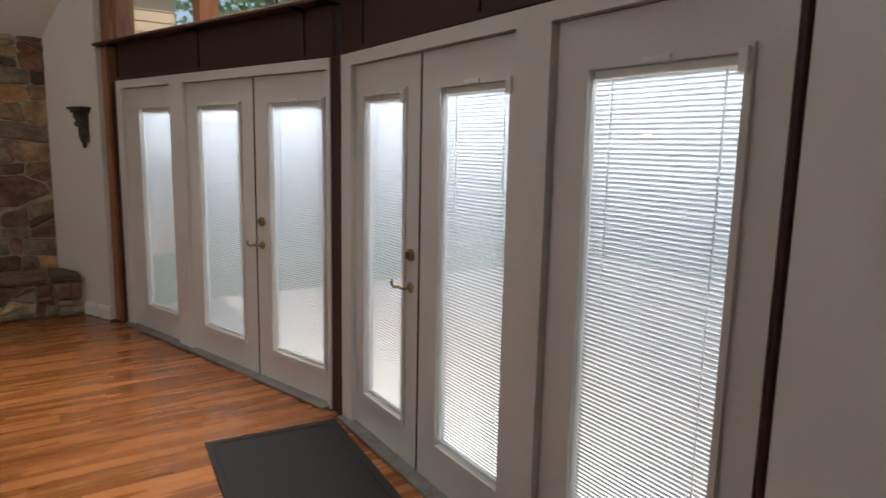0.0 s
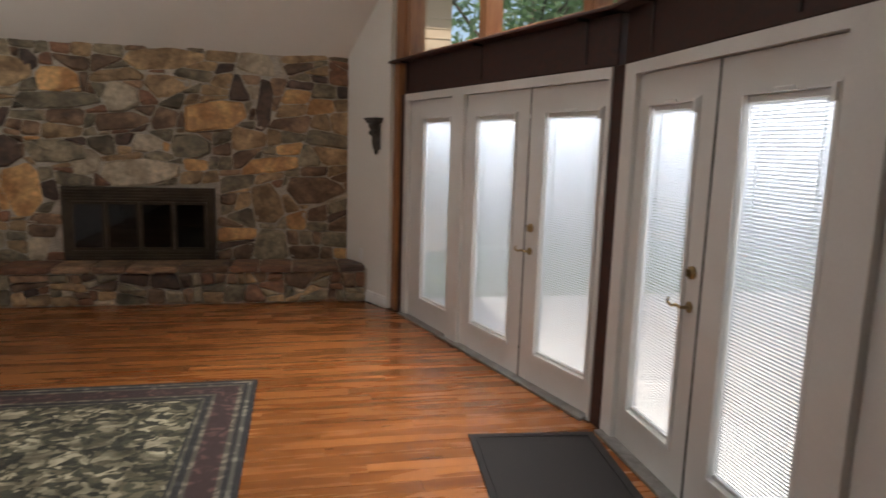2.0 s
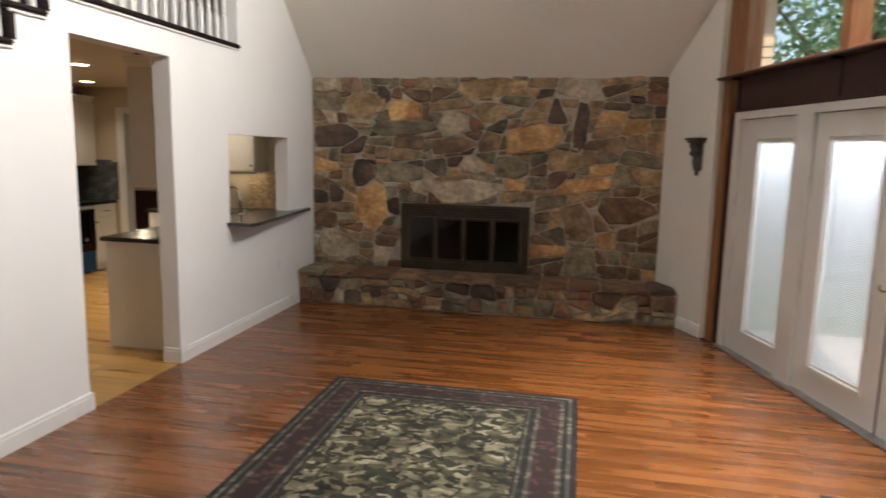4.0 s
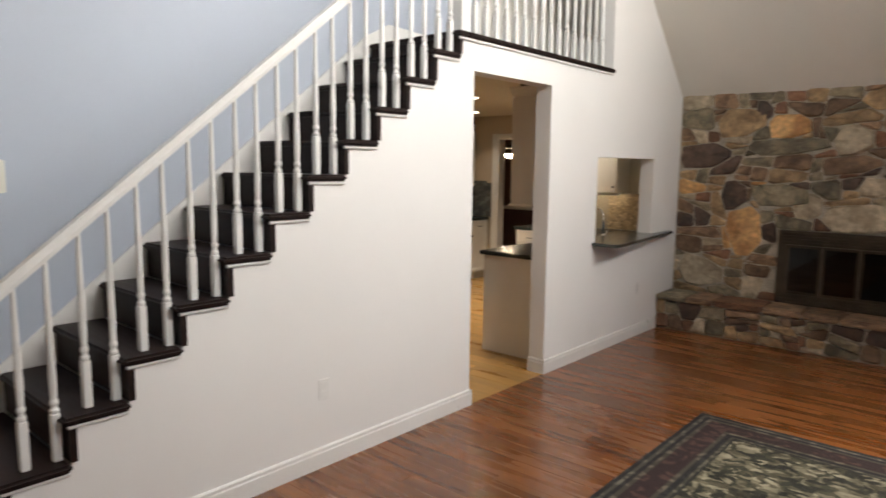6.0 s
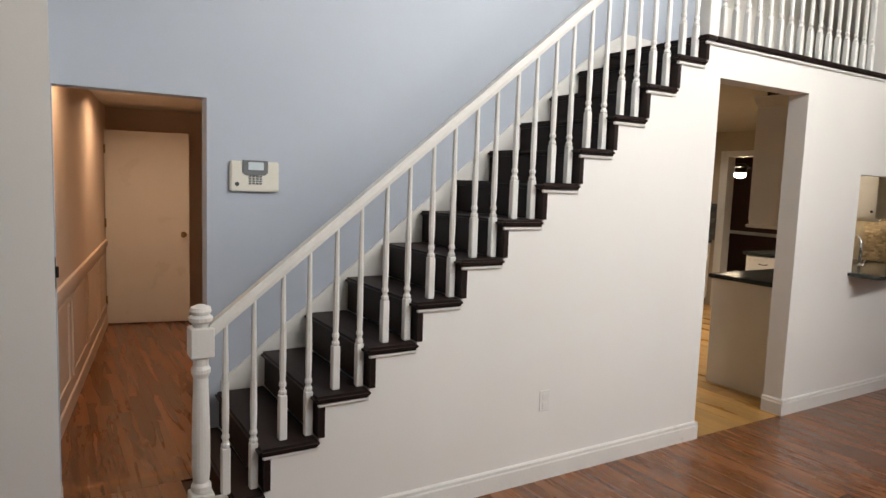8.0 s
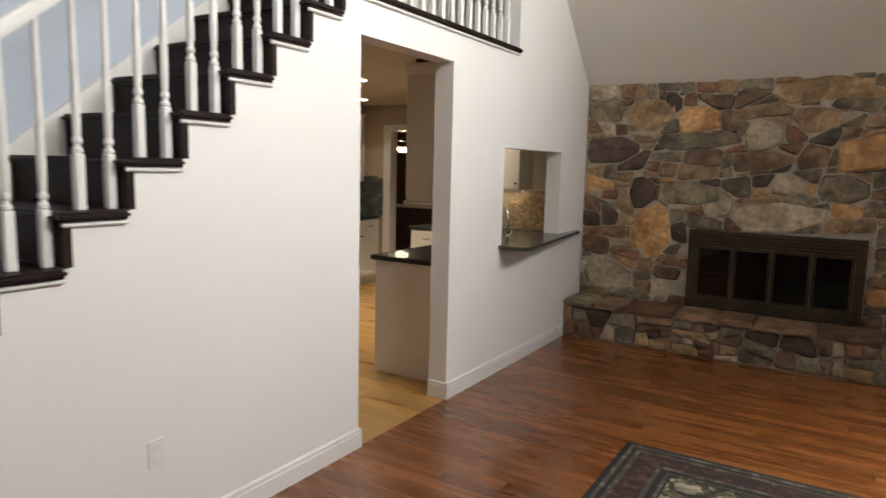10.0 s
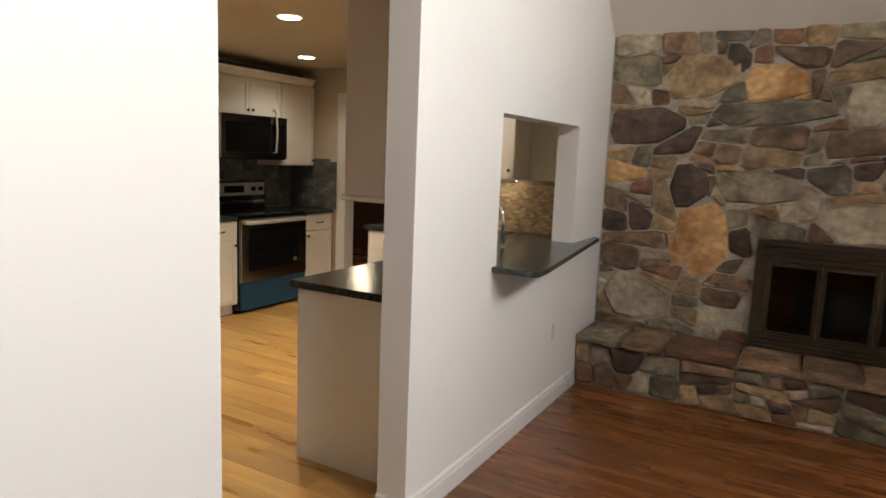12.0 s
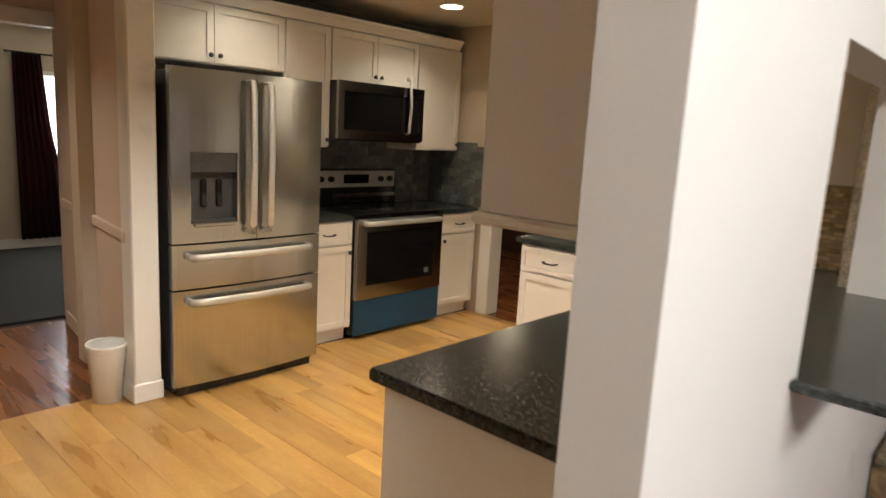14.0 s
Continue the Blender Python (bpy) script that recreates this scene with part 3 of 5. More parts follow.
def door_wall(tag, origin, rz, length, panels, casings, posts):
    m = wall_frame(origin, rz)
    y_at = lambda u: (m @ Vector((u, 0, 0))).y   # noqa: E731
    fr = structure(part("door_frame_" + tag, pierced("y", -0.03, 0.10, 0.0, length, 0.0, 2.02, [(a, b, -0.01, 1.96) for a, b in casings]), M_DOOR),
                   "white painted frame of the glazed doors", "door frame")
    fr.matrix_basis = m
    sill = structure(part("threshold_" + tag, boxes((0.02, length - 0.02, -0.075, 0.10, 0.0, 0.018), bevel=0.004), M_ALU), "grey metal threshold", "threshold")
    sill.matrix_basis = m
    head = thing("header_beam", (0, 0, 0), "dark red-brown timber header above the doors", "beam")
    head.matrix_basis = m
    part("beam", boxes((-0.03, length + 0.03, -0.02, 0.12, 2.024, 2.30), bevel=0.006), M_BEAM, head)
    part("ledge", boxes((-0.22, length + 0.06, -0.11, 0.12, 2.302, 2.322), bevel=0.004), M_BEAM, head)
    for u in posts:
        part("bracket", boxes((u - 0.006, u + 0.006, -0.028, -0.021, 2.05, 2.30), (u - 0.006, u + 0.006, -0.10, -0.021, 2.285, 2.30)), M_BLACK, head, "black iron bracket")
    win = thing("window_clerestory", (0, 0, 0), "tall clerestory window framed in pine above the doors", "window", kind="structure")
    win.matrix_basis = m
    zt = lambda u: ceiling_z(y_at(u)) - 0.01    # noqa: E731
    part("pane", prism([(0.0, 2.325), (length, 2.325), (length, zt(length)), (0.0, zt(0.0))], "y", 0.05, 0.056), M_GLASS, win, shadow=False)
    part("window_sill", boxes((0, length, -0.01, 0.11, 2.323, 2.36), bevel=0.003), M_PINE, win)
    for u in posts:
        part("mullion", prism([(u - 0.045, 2.325), (u + 0.045, 2.325), (u + 0.045, zt(u + 0.045)), (u - 0.045, zt(u - 0.045))], "y", -0.03, 0.11), M_PINE, win,
             "varnished pine mullion")
    made = []
    # near-black fillers put the shade of the door gaps into the colour
    for a, b in casings:
        part("door_gap_shade", boxes((a, b, 0.012, 0.04, 1.9555, 1.9595)), M_SHADOWGAP, fr, "dark gap above the doors")
    for u in [p[1] for p in panels[:-1] if p[1] in [q[0] for q in panels]]:
        part("door_gap_shade", boxes((u - 0.0045, u + 0.0045, -0.004, 0.05, 0.02, 1.955)), M_SHADOWGAP, fr, "dark gap between two doors")
    for (u0, u1, g0, g1, label, group) in panels:
        made.append(glazed_leaf("french_door" if group else "glazed_sidelight", m, u0, u1, g0, g1, label, group or "fixed glazed panels"))
    return m, made


far_m, far_doors = door_wall("far", FAR0, FAR_RZ, FAR_L,
    [(0.09, 0.88, 0.347, 0.842, "white fixed glazed panel with a built-in blind", ""),
     (1.068, 1.906, 1.233, 1.742, "white glazed door with a built-in mini blind, closed", "glazed doors"),
     (1.906, 2.652, 2.077, 2.590, "white glazed door with a built-in blind and brass lever", "glazed doors")],
    [(0.09, 0.88), (1.068, 2.652)], (0.04, 1.30, 2.45))
near_m, near_doors = door_wall("near", NEAR0, NEAR_RZ, NEAR_L,
    [(0.122, 0.800, 0.245, 0.658, "white glazed door with a built-in blind and brass lever", "glazed doors"),
     (0.800, 1.480, 0.972, 1.435, "white glazed door with a built-in mini blind, closed", "glazed doors"),
     (1.662, 2.445, 1.818, 2.341, "wide white fixed glazed panel with a built-in blind", "")],
    [(0.122, 1.480), (1.662, 2.445)], (0.25, 1.25, 2.42))
door_hardware(far_doors[2], 1.972, -1)
door_hardware(near_doors[0], 0.728, -1)


def timber_post(label, m, u0, u1, v0, v1, z1, material):
    t = thing("timber_post", (0, 0, 0), label, "post", "timber posts")
    t.matrix_basis = m
    part("post", boxes((u0, u1, v0, v1, 0.0, z1), bevel=0.006), material, t)
    return t


timber_post("varnished pine post beside the glazed panel", far_m, -0.20, -0.11, -0.05, 0.12, 2.30, M_PINE)
timber_post("dark red-brown post beside the glazed panel", far_m, -0.11, -0.004, -0.02, 0.12, 2.02, M_BEAM)
t = thing("timber_post", (3.45, 3.865, 0), "dark red-brown corner post between the doors", "post", "timber posts")
part("post", boxes((-0.012, 0.15, -0.063, 0.056, 0.0, 2.022), bevel=0.006), M_BEAM, t)
t = thing("timber_post", (3.46, 3.865, 2.325), "pine corner post above the header", "post", "timber posts")
part("post", boxes((-0.03, 0.12, -0.06, 0.06, 0.0, 3.5), bevel=0.006), M_PINE, t)
t = thing("timber_post", (0, 0, 2.323), "varnished pine end post above the header", "post", "timber posts")
t.matrix_basis = far_m
part("post", boxes((-0.2, -0.01, -0.04, 0.12, 2.324, 3.0), bevel=0.006), M_PINE, t)
timber_post("dark red-brown post beside the wide glazed panel", near_m, 2.477, 2.500, -0.030, 0.12, 2.30, M_BEAM)

# plain walls beside the prow
side = structure(part("wall_side_north", boxes((0, 0.80, 0, 0.14, 0, 2.43)), M_CREAM), "cream wall between stone and doors", "wall")
side.matrix_basis = pose(2.265, 7.43, 0, 0, 0, math.degrees(math.atan2(-0.78, 0.36)))
gab = structure(part("wall_side_gable", prism([(0, 2.43), (0.80, 2.43), (0.80, 3.08)], "y", 0.0, 0.14), M_CREAM), "cream wall above the sconce", "wall")
gab.matrix_basis = side.matrix_basis
east = structure(part("wall_east", boxes((2.502, 6.4, -0.02, 0.14, 0, 2.62)), M_WHITE), "grey-white wall beside the doors", "wall")
east.matrix_basis = near_m

# ---- staircase ----
stair = thing("staircase", (0, 0, 0), "open staircase with dark stained treads and white balustrade", "staircase")
for n in range(1, STEPS + 1):
    y0, y1, z = step_y(n - 1), step_y(n), step_z(n)
    front = y0 - 0.028 if n > 1 else y0 + 0.105
    part("tread", boxes((BLUE_X + 0.022, W + 0.035, front, y1 - 0.002, z - 0.034, z), bevel=0.012, segments=3), M_DARKWOOD, stair)
    part("nosing_bead", boxes((W, W + 0.018, y0 - 0.01, y1 - 0.004, z - 0.052, z - 0.0345), bevel=0.005), M_TRIM, stair, "white moulding under the tread")
for n in range(1, STEPS + 2):
    y0 = step_y(n - 1)
    z0 = 0.0 if n == 1 else step_z(n - 1)
    y0 += 0.133 if n == 1 else 0.0
    part("riser", boxes((BLUE_X + 0.022, W + 0.012, y0 - 0.004, y0 + 0.024, z0 + 0.001, step_z(n) - 0.0345)), M_DARKWOOD, stair)
part("landing_nosing", boxes((BLUE_X + 0.022, W + 0.035, step_y(STEPS) - 0.028, step_y(STEPS) + 0.07, LANDING_Z - 0.034, LANDING_Z), bevel=0.01, segments=2), M_DARKWOOD, stair)
part("landing_edge", boxes((WB - 0.02, W + 0.035, step_y(STEPS) + 0.071, LEND, LANDING_Z - 0.034, LANDING_Z), bevel=0.01, segments=2), M_DARKWOOD, stair)
part("landing_bead", boxes((W, W + 0.018, step_y(STEPS) - 0.01, LEND - 0.004, LANDING_Z - 0.052, LANDING_Z - 0.0345), bevel=0.005), M_TRIM, stair)
slope = RISE / GOING
part("skirt_board", prism([(1.12, 0.0), (1.12, step_z(1) + 0.13 + 0.11), (step_y(STEPS) - 0.05, step_z(1) + 0.13 + slope * (step_y(STEPS) - 1.03)),
                           (step_y(STEPS) + 0.18, LANDING_Z + 0.17), (5.0, LANDING_Z + 0.12), (5.0, LANDING_Z - 0.03), (step_y(STEPS) + 0.02, LANDING_Z - 0.03), (step_y(1), 0.0)],
                          "x", BLUE_X + 0.001, BLUE_X + 0.021), M_TRIM, stair, "white skirt board along the blue wall")
BX = W - 0.052
RAIL0, RAIL_S = 0.938, 0.815


def rail_z(y):
    return RAIL0 + RAIL_S * (y - 0.876)


def baluster(x, y, z0, z1, parent):
    h = z1 - z0
    bm = turned([(0.20, 0.013), (0.205, 0.0185), (0.215, 0.0185), (0.222, 0.013), (0.232, 0.012), (0.24, 0.017), (0.25, 0.017), (0.26, 0.0125),
                 (0.30, 0.0145), (0.36, 0.0155), (h, 0.0095)], 8, ((0.0, 0.20, 0.0175),))
    ob = part("baluster", bm, M_TRIM, parent, smooth=False)
    ob.matrix_basis = pose(x, y, z0)


for n in range(1, STEPS + 1):
    for off in (0.092, 0.207):
        y = step_y(n - 1) + off
        baluster(BX, y, step_z(n), rail_z(y) - 0.02, stair)
rail_profile = [(-0.032, -0.022), (0.032, -0.022), (0.034, 0.0), (0.024, 0.022), (0.024, 0.034), (-0.024, 0.034), (-0.024, 0.022), (-0.034, 0.0)]


def handrail(a, b):
    bm = bmesh.new()
    rings = [[bm.verts.new((p[0] + q[0], p[1], p[2] + q[1])) for q in rail_profile] for p in (a, b)]
    k = len(rail_profile)
    for i in range(k):
        bm.faces.new((rings[0][i], rings[0][(i + 1) % k], rings[1][(i + 1) % k], rings[1][i]))
    bm.faces.new(rings[0]), bm.faces.new(rings[1])
    bmesh.ops.recalc_face_normals(bm, faces=bm.faces[:])
    return bm


TOPN = step_y(STEPS) + 0.06
part("handrail", handrail((BX, 0.90, rail_z(0.90)), (BX, TOPN, rail_z(TOPN))), M_TRIM, stair)
newel = part("newel_post", turned([(0.30, 0.030), (0.31, 0.040), (0.33, 0.040), (0.345, 0.031), (0.40, 0.036), (0.55, 0.036), (0.78, 0.029), (0.80, 0.038), (0.815, 0.038),
                                  (0.83, 0.03), (0.99, 0.03), (1.0, 0.034), (1.01, 0.045), (1.025, 0.047), (1.035, 0.035), (1.05, 0.042), (1.065, 0.038), (1.075, 0.015)], 20,
                                 ((0.0, 0.30, 0.045), (0.865, 0.985, 0.045))), M_TRIM, stair, "white turned newel post")
newel.matrix_basis = pose(BX, 0.870, 0)
top_newel = part("newel_post", turned([(0.30, 0.030), (0.31, 0.04), (0.33, 0.04), (0.345, 0.031), (0.6, 0.034), (0.80, 0.038), (0.83, 0.03), (1.0, 0.034), (1.02, 0.045), (1.06, 0.03)], 16,
                                     ((0.0, 0.30, 0.045), (0.72, 0.95, 0.045))), M_TRIM, stair, "white turned newel post")
top_newel.matrix_basis = pose(BX, TOPN + 0.02, LANDING_Z)
rail = thing("loft_railing", (BX, TOPN, LANDING_Z), "white balustrade along the loft edge", "railing")
LOFT_H = 0.86
part("handrail", handrail((0, 0.05, LOFT_H), (0, LEND - TOPN, LOFT_H)), M_TRIM, rail)
y = TOPN + 0.16
while y < LEND - 0.03:
    baluster(0, y - TOPN, 0.0, LOFT_H - 0.02, rail)
    y += 0.117

# ---- stone chimney wall ----
# the boldest stones by material: centre along the wall, height of the centre, width, height
BOLD = {0: ((-0.43, 1.89, 0.69, 0.16), (0.75, 1.49, 0.37, 0.23), (-0.47, 1.42, 0.50, 0.22)),
        1: ((-0.87, 2.13, 0.46, 0.27), (0.54, 2.07, 0.43, 0.21), (0.53, 2.32, 0.70, 0.19), (1.46, 0.94, 0.29, 0.42)),
        2: ((0.11, 1.71, 0.47, 0.16), (1.93, 1.08, 0.59, 0.28)),
        3: ((-1.20, 1.80, 0.50, 0.25), (-0.66, 2.23, 0.16, 0.22), (-0.90, 1.40, 0.25, 0.28), (1.44, 1.90, 0.14, 0.50)),
        4: ((-0.42, 2.08, 0.35, 0.22), (0.97, 1.80, 0.58, 0.28), (-0.78, 1.04, 0.33, 0.46), (1.49, 1.33, 0.54, 0.15)),
        5: ((0.12, 1.94, 0.31, 0.28), (0.27, 1.23, 0.69, 0.26), (-0.22, 1.32, 0.26, 0.24), (0.33, 1.51, 0.26, 0.17), (-1.18, 0.58, 0.46, 0.32))}


def clip_polygon(poly, px, py, nx, ny):
    out = []
    for i, a in enumerate(poly):
        b = poly[(i + 1) % len(poly)]
        da, db = (a[0] - px) * nx + (a[1] - py) * ny, (b[0] - px) * nx + (b[1] - py) * ny
        if da <= 0:
            out.append(a)
        if (da < 0 < db) or (db < 0 < da):
            k = da / (da - db)
            out.append((a[0] + k * (b[0] - a[0]), a[1] + k * (b[1] - a[1])))
    return out


def stone_cells(u0, u1, v0, v1, sizes, seed):
    """Angular field stones that fit tightly: the wall is split again and again along slanting lines."""
    rng = random.Random(seed)
    todo, cells = [([(u0, v0), (u1, v0), (u1, v1), (u0, v1)], rng.uniform(*sizes))], []
    while todo:
        poly, limit = todo.pop()
        us, vs = [p[0] for p in poly], [p[1] for p in poly]
        w, h = max(us) - min(us), max(vs) - min(vs)
        area = abs(sum(p[0] * poly[i - 1][1] - p[1] * poly[i - 1][0] for i, p in enumerate(poly))) / 2
        if area < limit and w < 0.62 and h < 0.40:
            cells.append(poly)
            continue
        cx, cy = sum(us) / len(us), sum(vs) / len(vs)
        upright = w > h * rng.uniform(1.15, 2.1)
        angle = (math.pi / 2 if not upright else 0.0) + rng.gauss(0, 0.20)
        px, py = cx + rng.uniform(-0.16, 0.16) * w, cy + rng.uniform(-0.16, 0.16) * h
        nx, ny = math.cos(angle), math.sin(angle)
        for k in (1, -1):
            half = clip_polygon(poly, px, py, k * nx, k * ny)
            if len(half) >= 3:
                todo.append((half, sizes[0] + (sizes[1] - sizes[0]) * rng.random() ** 2))
    return cells


def stone_mesh(poly, joint, depth, rng, cut=0.17):
    """A stone with a rounded, uneven face; the polygon lies in u, v and it bulges along w."""
    poly = [q for i, a in enumerate(poly) for b in (poly[(i + 1) % len(poly)],)
            for q in ((a[0] + cut * (b[0] - a[0]), a[1] + cut * (b[1] - a[1])), (b[0] + cut * (a[0] - b[0]), b[1] + cut * (a[1] - b[1])))]
    cx, cy = sum(p[0] for p in poly) / len(poly), sum(p[1] for p in poly) / len(poly)
    pts = []
    k = len(poly)
    for i, a in enumerate(poly):
        b = poly[(i + 1) % k]
        length = math.hypot(b[0] - a[0], b[1] - a[1])
        if length < 0.004:
            continue
        steps = max(1, int(length / 0.09))
        for s in range(steps):
            f = s / steps
            pts.append((a[0] + f * (b[0] - a[0]), a[1] + f * (b[1] - a[1])))
    size = max(0.04, min(max(p[0] for p in poly) - min(p[0] for p in poly), max(p[1] for p in poly) - min(p[1] for p in poly)))
    bm = bmesh.new()

    def ring(shrink, w, jitter):
        out = []
        for x, y in pts:
            d = math.hypot(x - cx, y - cy) or 1
            f = max(0.15, 1 - shrink / d)
            out.append(bm.verts.new((cx + (x - cx) * f + rng.uniform(-jitter, jitter), cy + (y - cy) * f + rng.uniform(-jitter, jitter), w)))
        return out
    r0, r1, r2 = ring(joint, -0.03, 0.004), ring(joint, depth * 0.55, 0.004), ring(joint + min(0.022, size * 0.16), depth, 0.006)
    tx, ty = rng.uniform(-0.08, 0.08), rng.uniform(-0.10, 0.06)
    for v in r2:
        v.co.z += (v.co.x - cx) * tx + (v.co.y - cy) * ty + rng.uniform(-0.004, 0.004)
    m = len(pts)
    for lo, hi in ((r0, r1), (r1, r2)):
        for i in range(m):
            bm.faces.new((lo[i], lo[(i + 1) % m], hi[(i + 1) % m], hi[i]))
    c = bm.verts.new((cx, cy, depth + rng.uniform(0.0, 0.012)))
    for i in range(m):
        bm.faces.new((r2[i], r2[(i + 1) % m], c))
    return bm


def bold_outline(u, v, w, h, rng):
    """A large stone with blunt corners and a slight tilt."""
    tilt = rng.uniform(0.02, 0.16) * (1 if w > 1.6 * h else rng.choice((-1, 1)))
    pts = []
    for k in range(7):
        a = 2 * math.pi * (k + rng.uniform(0.25, 0.75)) / 7
        c, d = math.cos(a), math.sin(a)
        f = rng.uniform(0.98, 1.14) / (abs(c) ** 6 + abs(d) ** 6) ** (1 / 6)
        x, y = c * f * w / 2, d * f * h / 2
        pts.append((u + x * math.cos(tilt) - y * math.sin(tilt), v + x * math.sin(tilt) + y * math.cos(tilt)))
    return pts


def area_of(poly):
    return abs(sum(p[0] * poly[i - 1][1] - p[1] * poly[i - 1][0] for i, p in enumerate(poly))) / 2


def spare(poly, stone, least=0.004):
    """What is left of a polygon round a large stone: the best piece beside it, and the next best."""
    us, vs = [p[0] for p in stone], [p[1] for p in stone]
    if max(p[0] for p in poly) < min(us) or min(p[0] for p in poly) > max(us) or max(p[1] for p in poly) < min(vs) or min(p[1] for p in poly) > max(vs):
        return [poly]
    sides = []
    for i, a in enumerate(stone):
        b = stone[(i + 1) % len(stone)]
        sides.append((a[0], a[1], b[1] - a[1], a[0] - b[0]))
    out = []
    for _ in range(2):
        best = max(sides, key=lambda q: area_of(clip_polygon(poly, q[0], q[1], -q[2], -q[3]) or [(0, 0)]))
        piece = clip_polygon(poly, best[0], best[1], -best[2], -best[3])
        if len(piece) < 3 or area_of(piece) < least:
            break
        out.append(piece)
        poly = clip_polygon(poly, *best)
        if len(poly) < 3:
            break
    return out


def lay_stones(parent, m, cells, seed, hole=None, bold=None, joint=0.0055, depths=(0.004, 0.020), palette=(0, 0, 1, 0, 1, 2, 1, 5, 2, 3, 4, 0, 2, 1, 6)):
    rng = random.Random(seed)
    todo = []
    for kind, rows in (bold or {}).items():
        for row in rows:
            todo.append((bold_outline(*row, rng), kind))
    for stone, _ in list(todo):
        cells = [piece for poly in cells for piece in spare(poly, stone)]
    todo += [(poly, None) for poly in cells]
    for poly, kind in todo:
        if hole:
            cx, cy = sum(p[0] for p in poly) / len(poly), sum(p[1] for p in poly) / len(poly)
            h0, h1, w0, w1 = hole
            us, vs = [p[0] for p in poly], [p[1] for p in poly]
            if h0 - 0.02 < cx < h1 + 0.02 and w0 < cy < w1:
                continue
            if max(us) > h0 and min(us) < h1 and max(vs) > w0 and min(vs) < w1:
                d = [(h0 - cx, -1, 0, h0), (cx - h1, 1, 0, h1), (cy - w1, 0, 1, w1)]
                best = max(d)
                if best[2] == 0:
                    poly = clip_polygon(poly, best[3], 0, -best[1], 0)
                else:
                    poly = clip_polygon(poly, 0, best[3], 0, -best[2])
                if len(poly) < 3:
                    continue
        material = STONES[rng.choice(palette) if kind is None else kind]
        ob = part("stone", stone_mesh(poly, joint + rng.uniform(-0.003, 0.004), rng.uniform(*depths), rng, 0.14 if kind is None else 0.08), material, parent, smooth=False)
        ob.matrix_basis = m


FIRE = (-0.43, 0.955, 0.37, 1.085)
chimney = thing("stone_chimney_breast", (0, 0, 0), "fieldstone chimney wall of grey, tan and brown stones", "stone wall", kind="structure")
cells = stone_cells(W + 0.005, 2.30, 0.36, EAVE_Z, (0.022, 0.13), 5)
lay_stones(chimney, Matrix.Translation((0, STONE_Y + 0.028, 0)) @ pose(0, 0, 0, 90), cells, 9, FIRE, BOLD)
HEARTH_Y, HEARTH_Z, HEARTH_X1 = 7.0, 0.37, 2.42
hearth = thing("stone_hearth", (0, 0, 0), "raised fieldstone hearth along the chimney wall", "hearth", kind="structure")
part("core", prism([(W + 0.004, HEARTH_Y + 0.035), (HEARTH_X1 + 0.02, HEARTH_Y + 0.035), (2.27, STONE_Y + 0.02), (W + 0.004, STONE_Y + 0.02)], "z", 0, HEARTH_Z - 0.035), M_MORTAR, hearth)
cells = stone_cells(W + 0.005, HEARTH_X1, 0.01, HEARTH_Z - 0.065, (0.012, 0.06), 21)
lay_stones(hearth, Matrix.Translation((0, HEARTH_Y + 0.03, 0)) @ pose(0, 0, 0, 90), cells, 23, depths=(0.012, 0.032), palette=(0, 0, 2, 3, 6, 1, 2, 0, 5))
rng = random.Random(4)
x = W + 0.005
while x < HEARTH_X1 - 0.05:
    w = min(rng.uniform(0.25, 0.5), HEARTH_X1 - x)
    part("capstone", boxes((x + 0.006, x + w - 0.006, HEARTH_Y - 0.01 + rng.uniform(-0.012, 0.012), STONE_Y + 0.0, HEARTH_Z - 0.06, HEARTH_Z + rng.uniform(-0.006, 0.006)), bevel=0.012, segments=2),
         STONES[rng.choice((0, 0, 2, 3, 6, 2))], hearth)
    x += w

# ---- fireplace ----
fire = thing("fireplace_insert", ((FIRE[0] + FIRE[1]) / 2, STONE_Y, HEARTH_Z), "dark bronze fireplace insert with four smoked glass doors", "fireplace")
hw, fh = (FIRE[1] - FIRE[0]) / 2, FIRE[3] - FIRE[2]
part("firebox", pierced("y", 0.03, 0.34, -hw, hw, 0.0, fh, ((-hw + 0.08, hw - 0.08, 0.08, fh - 0.1),)), M_SOOT, fire)
part("back_plate", boxes((-hw, hw, 0.33, 0.345, 0.0, fh)), M_SOOT, fire)
part("surround", pierced("y", -0.045, 0.03, -hw, hw, 0.0, fh, ((-hw + 0.075, hw - 0.075, 0.10, fh - 0.135),)), M_BRONZE, fire, "dark bronze surround")
for k in range(4):
    part("louver", boxes((-hw + 0.03, hw - 0.03, -0.06, -0.046, fh - 0.125 + k * 0.03, fh - 0.107 + k * 0.03), bevel=0.003), M_BRONZE, fire)
for k in range(3):
    part("lower_louver", boxes((-hw + 0.03, hw - 0.03, -0.056, -0.046, 0.012 + k * 0.028, 0.03 + k * 0.028), bevel=0.003), M_BRONZE, fire)
dw = (2 * hw - 0.15) / 4
for k in range(4):
    a = -hw + 0.075 + k * dw
    d = part("glass_door", pierced("y", -0.052, -0.03, a + 0.003, a + dw - 0.003, 0.103, fh - 0.138, ((a + 0.028, a + dw - 0.028, 0.128, fh - 0.163),)), M_BRONZE, fire)
    part("pane", boxes((a + 0.026, a + dw - 0.026, -0.043, -0.039, 0.126, fh - 0.161)), M_SMOKED, d, "smoked glass")

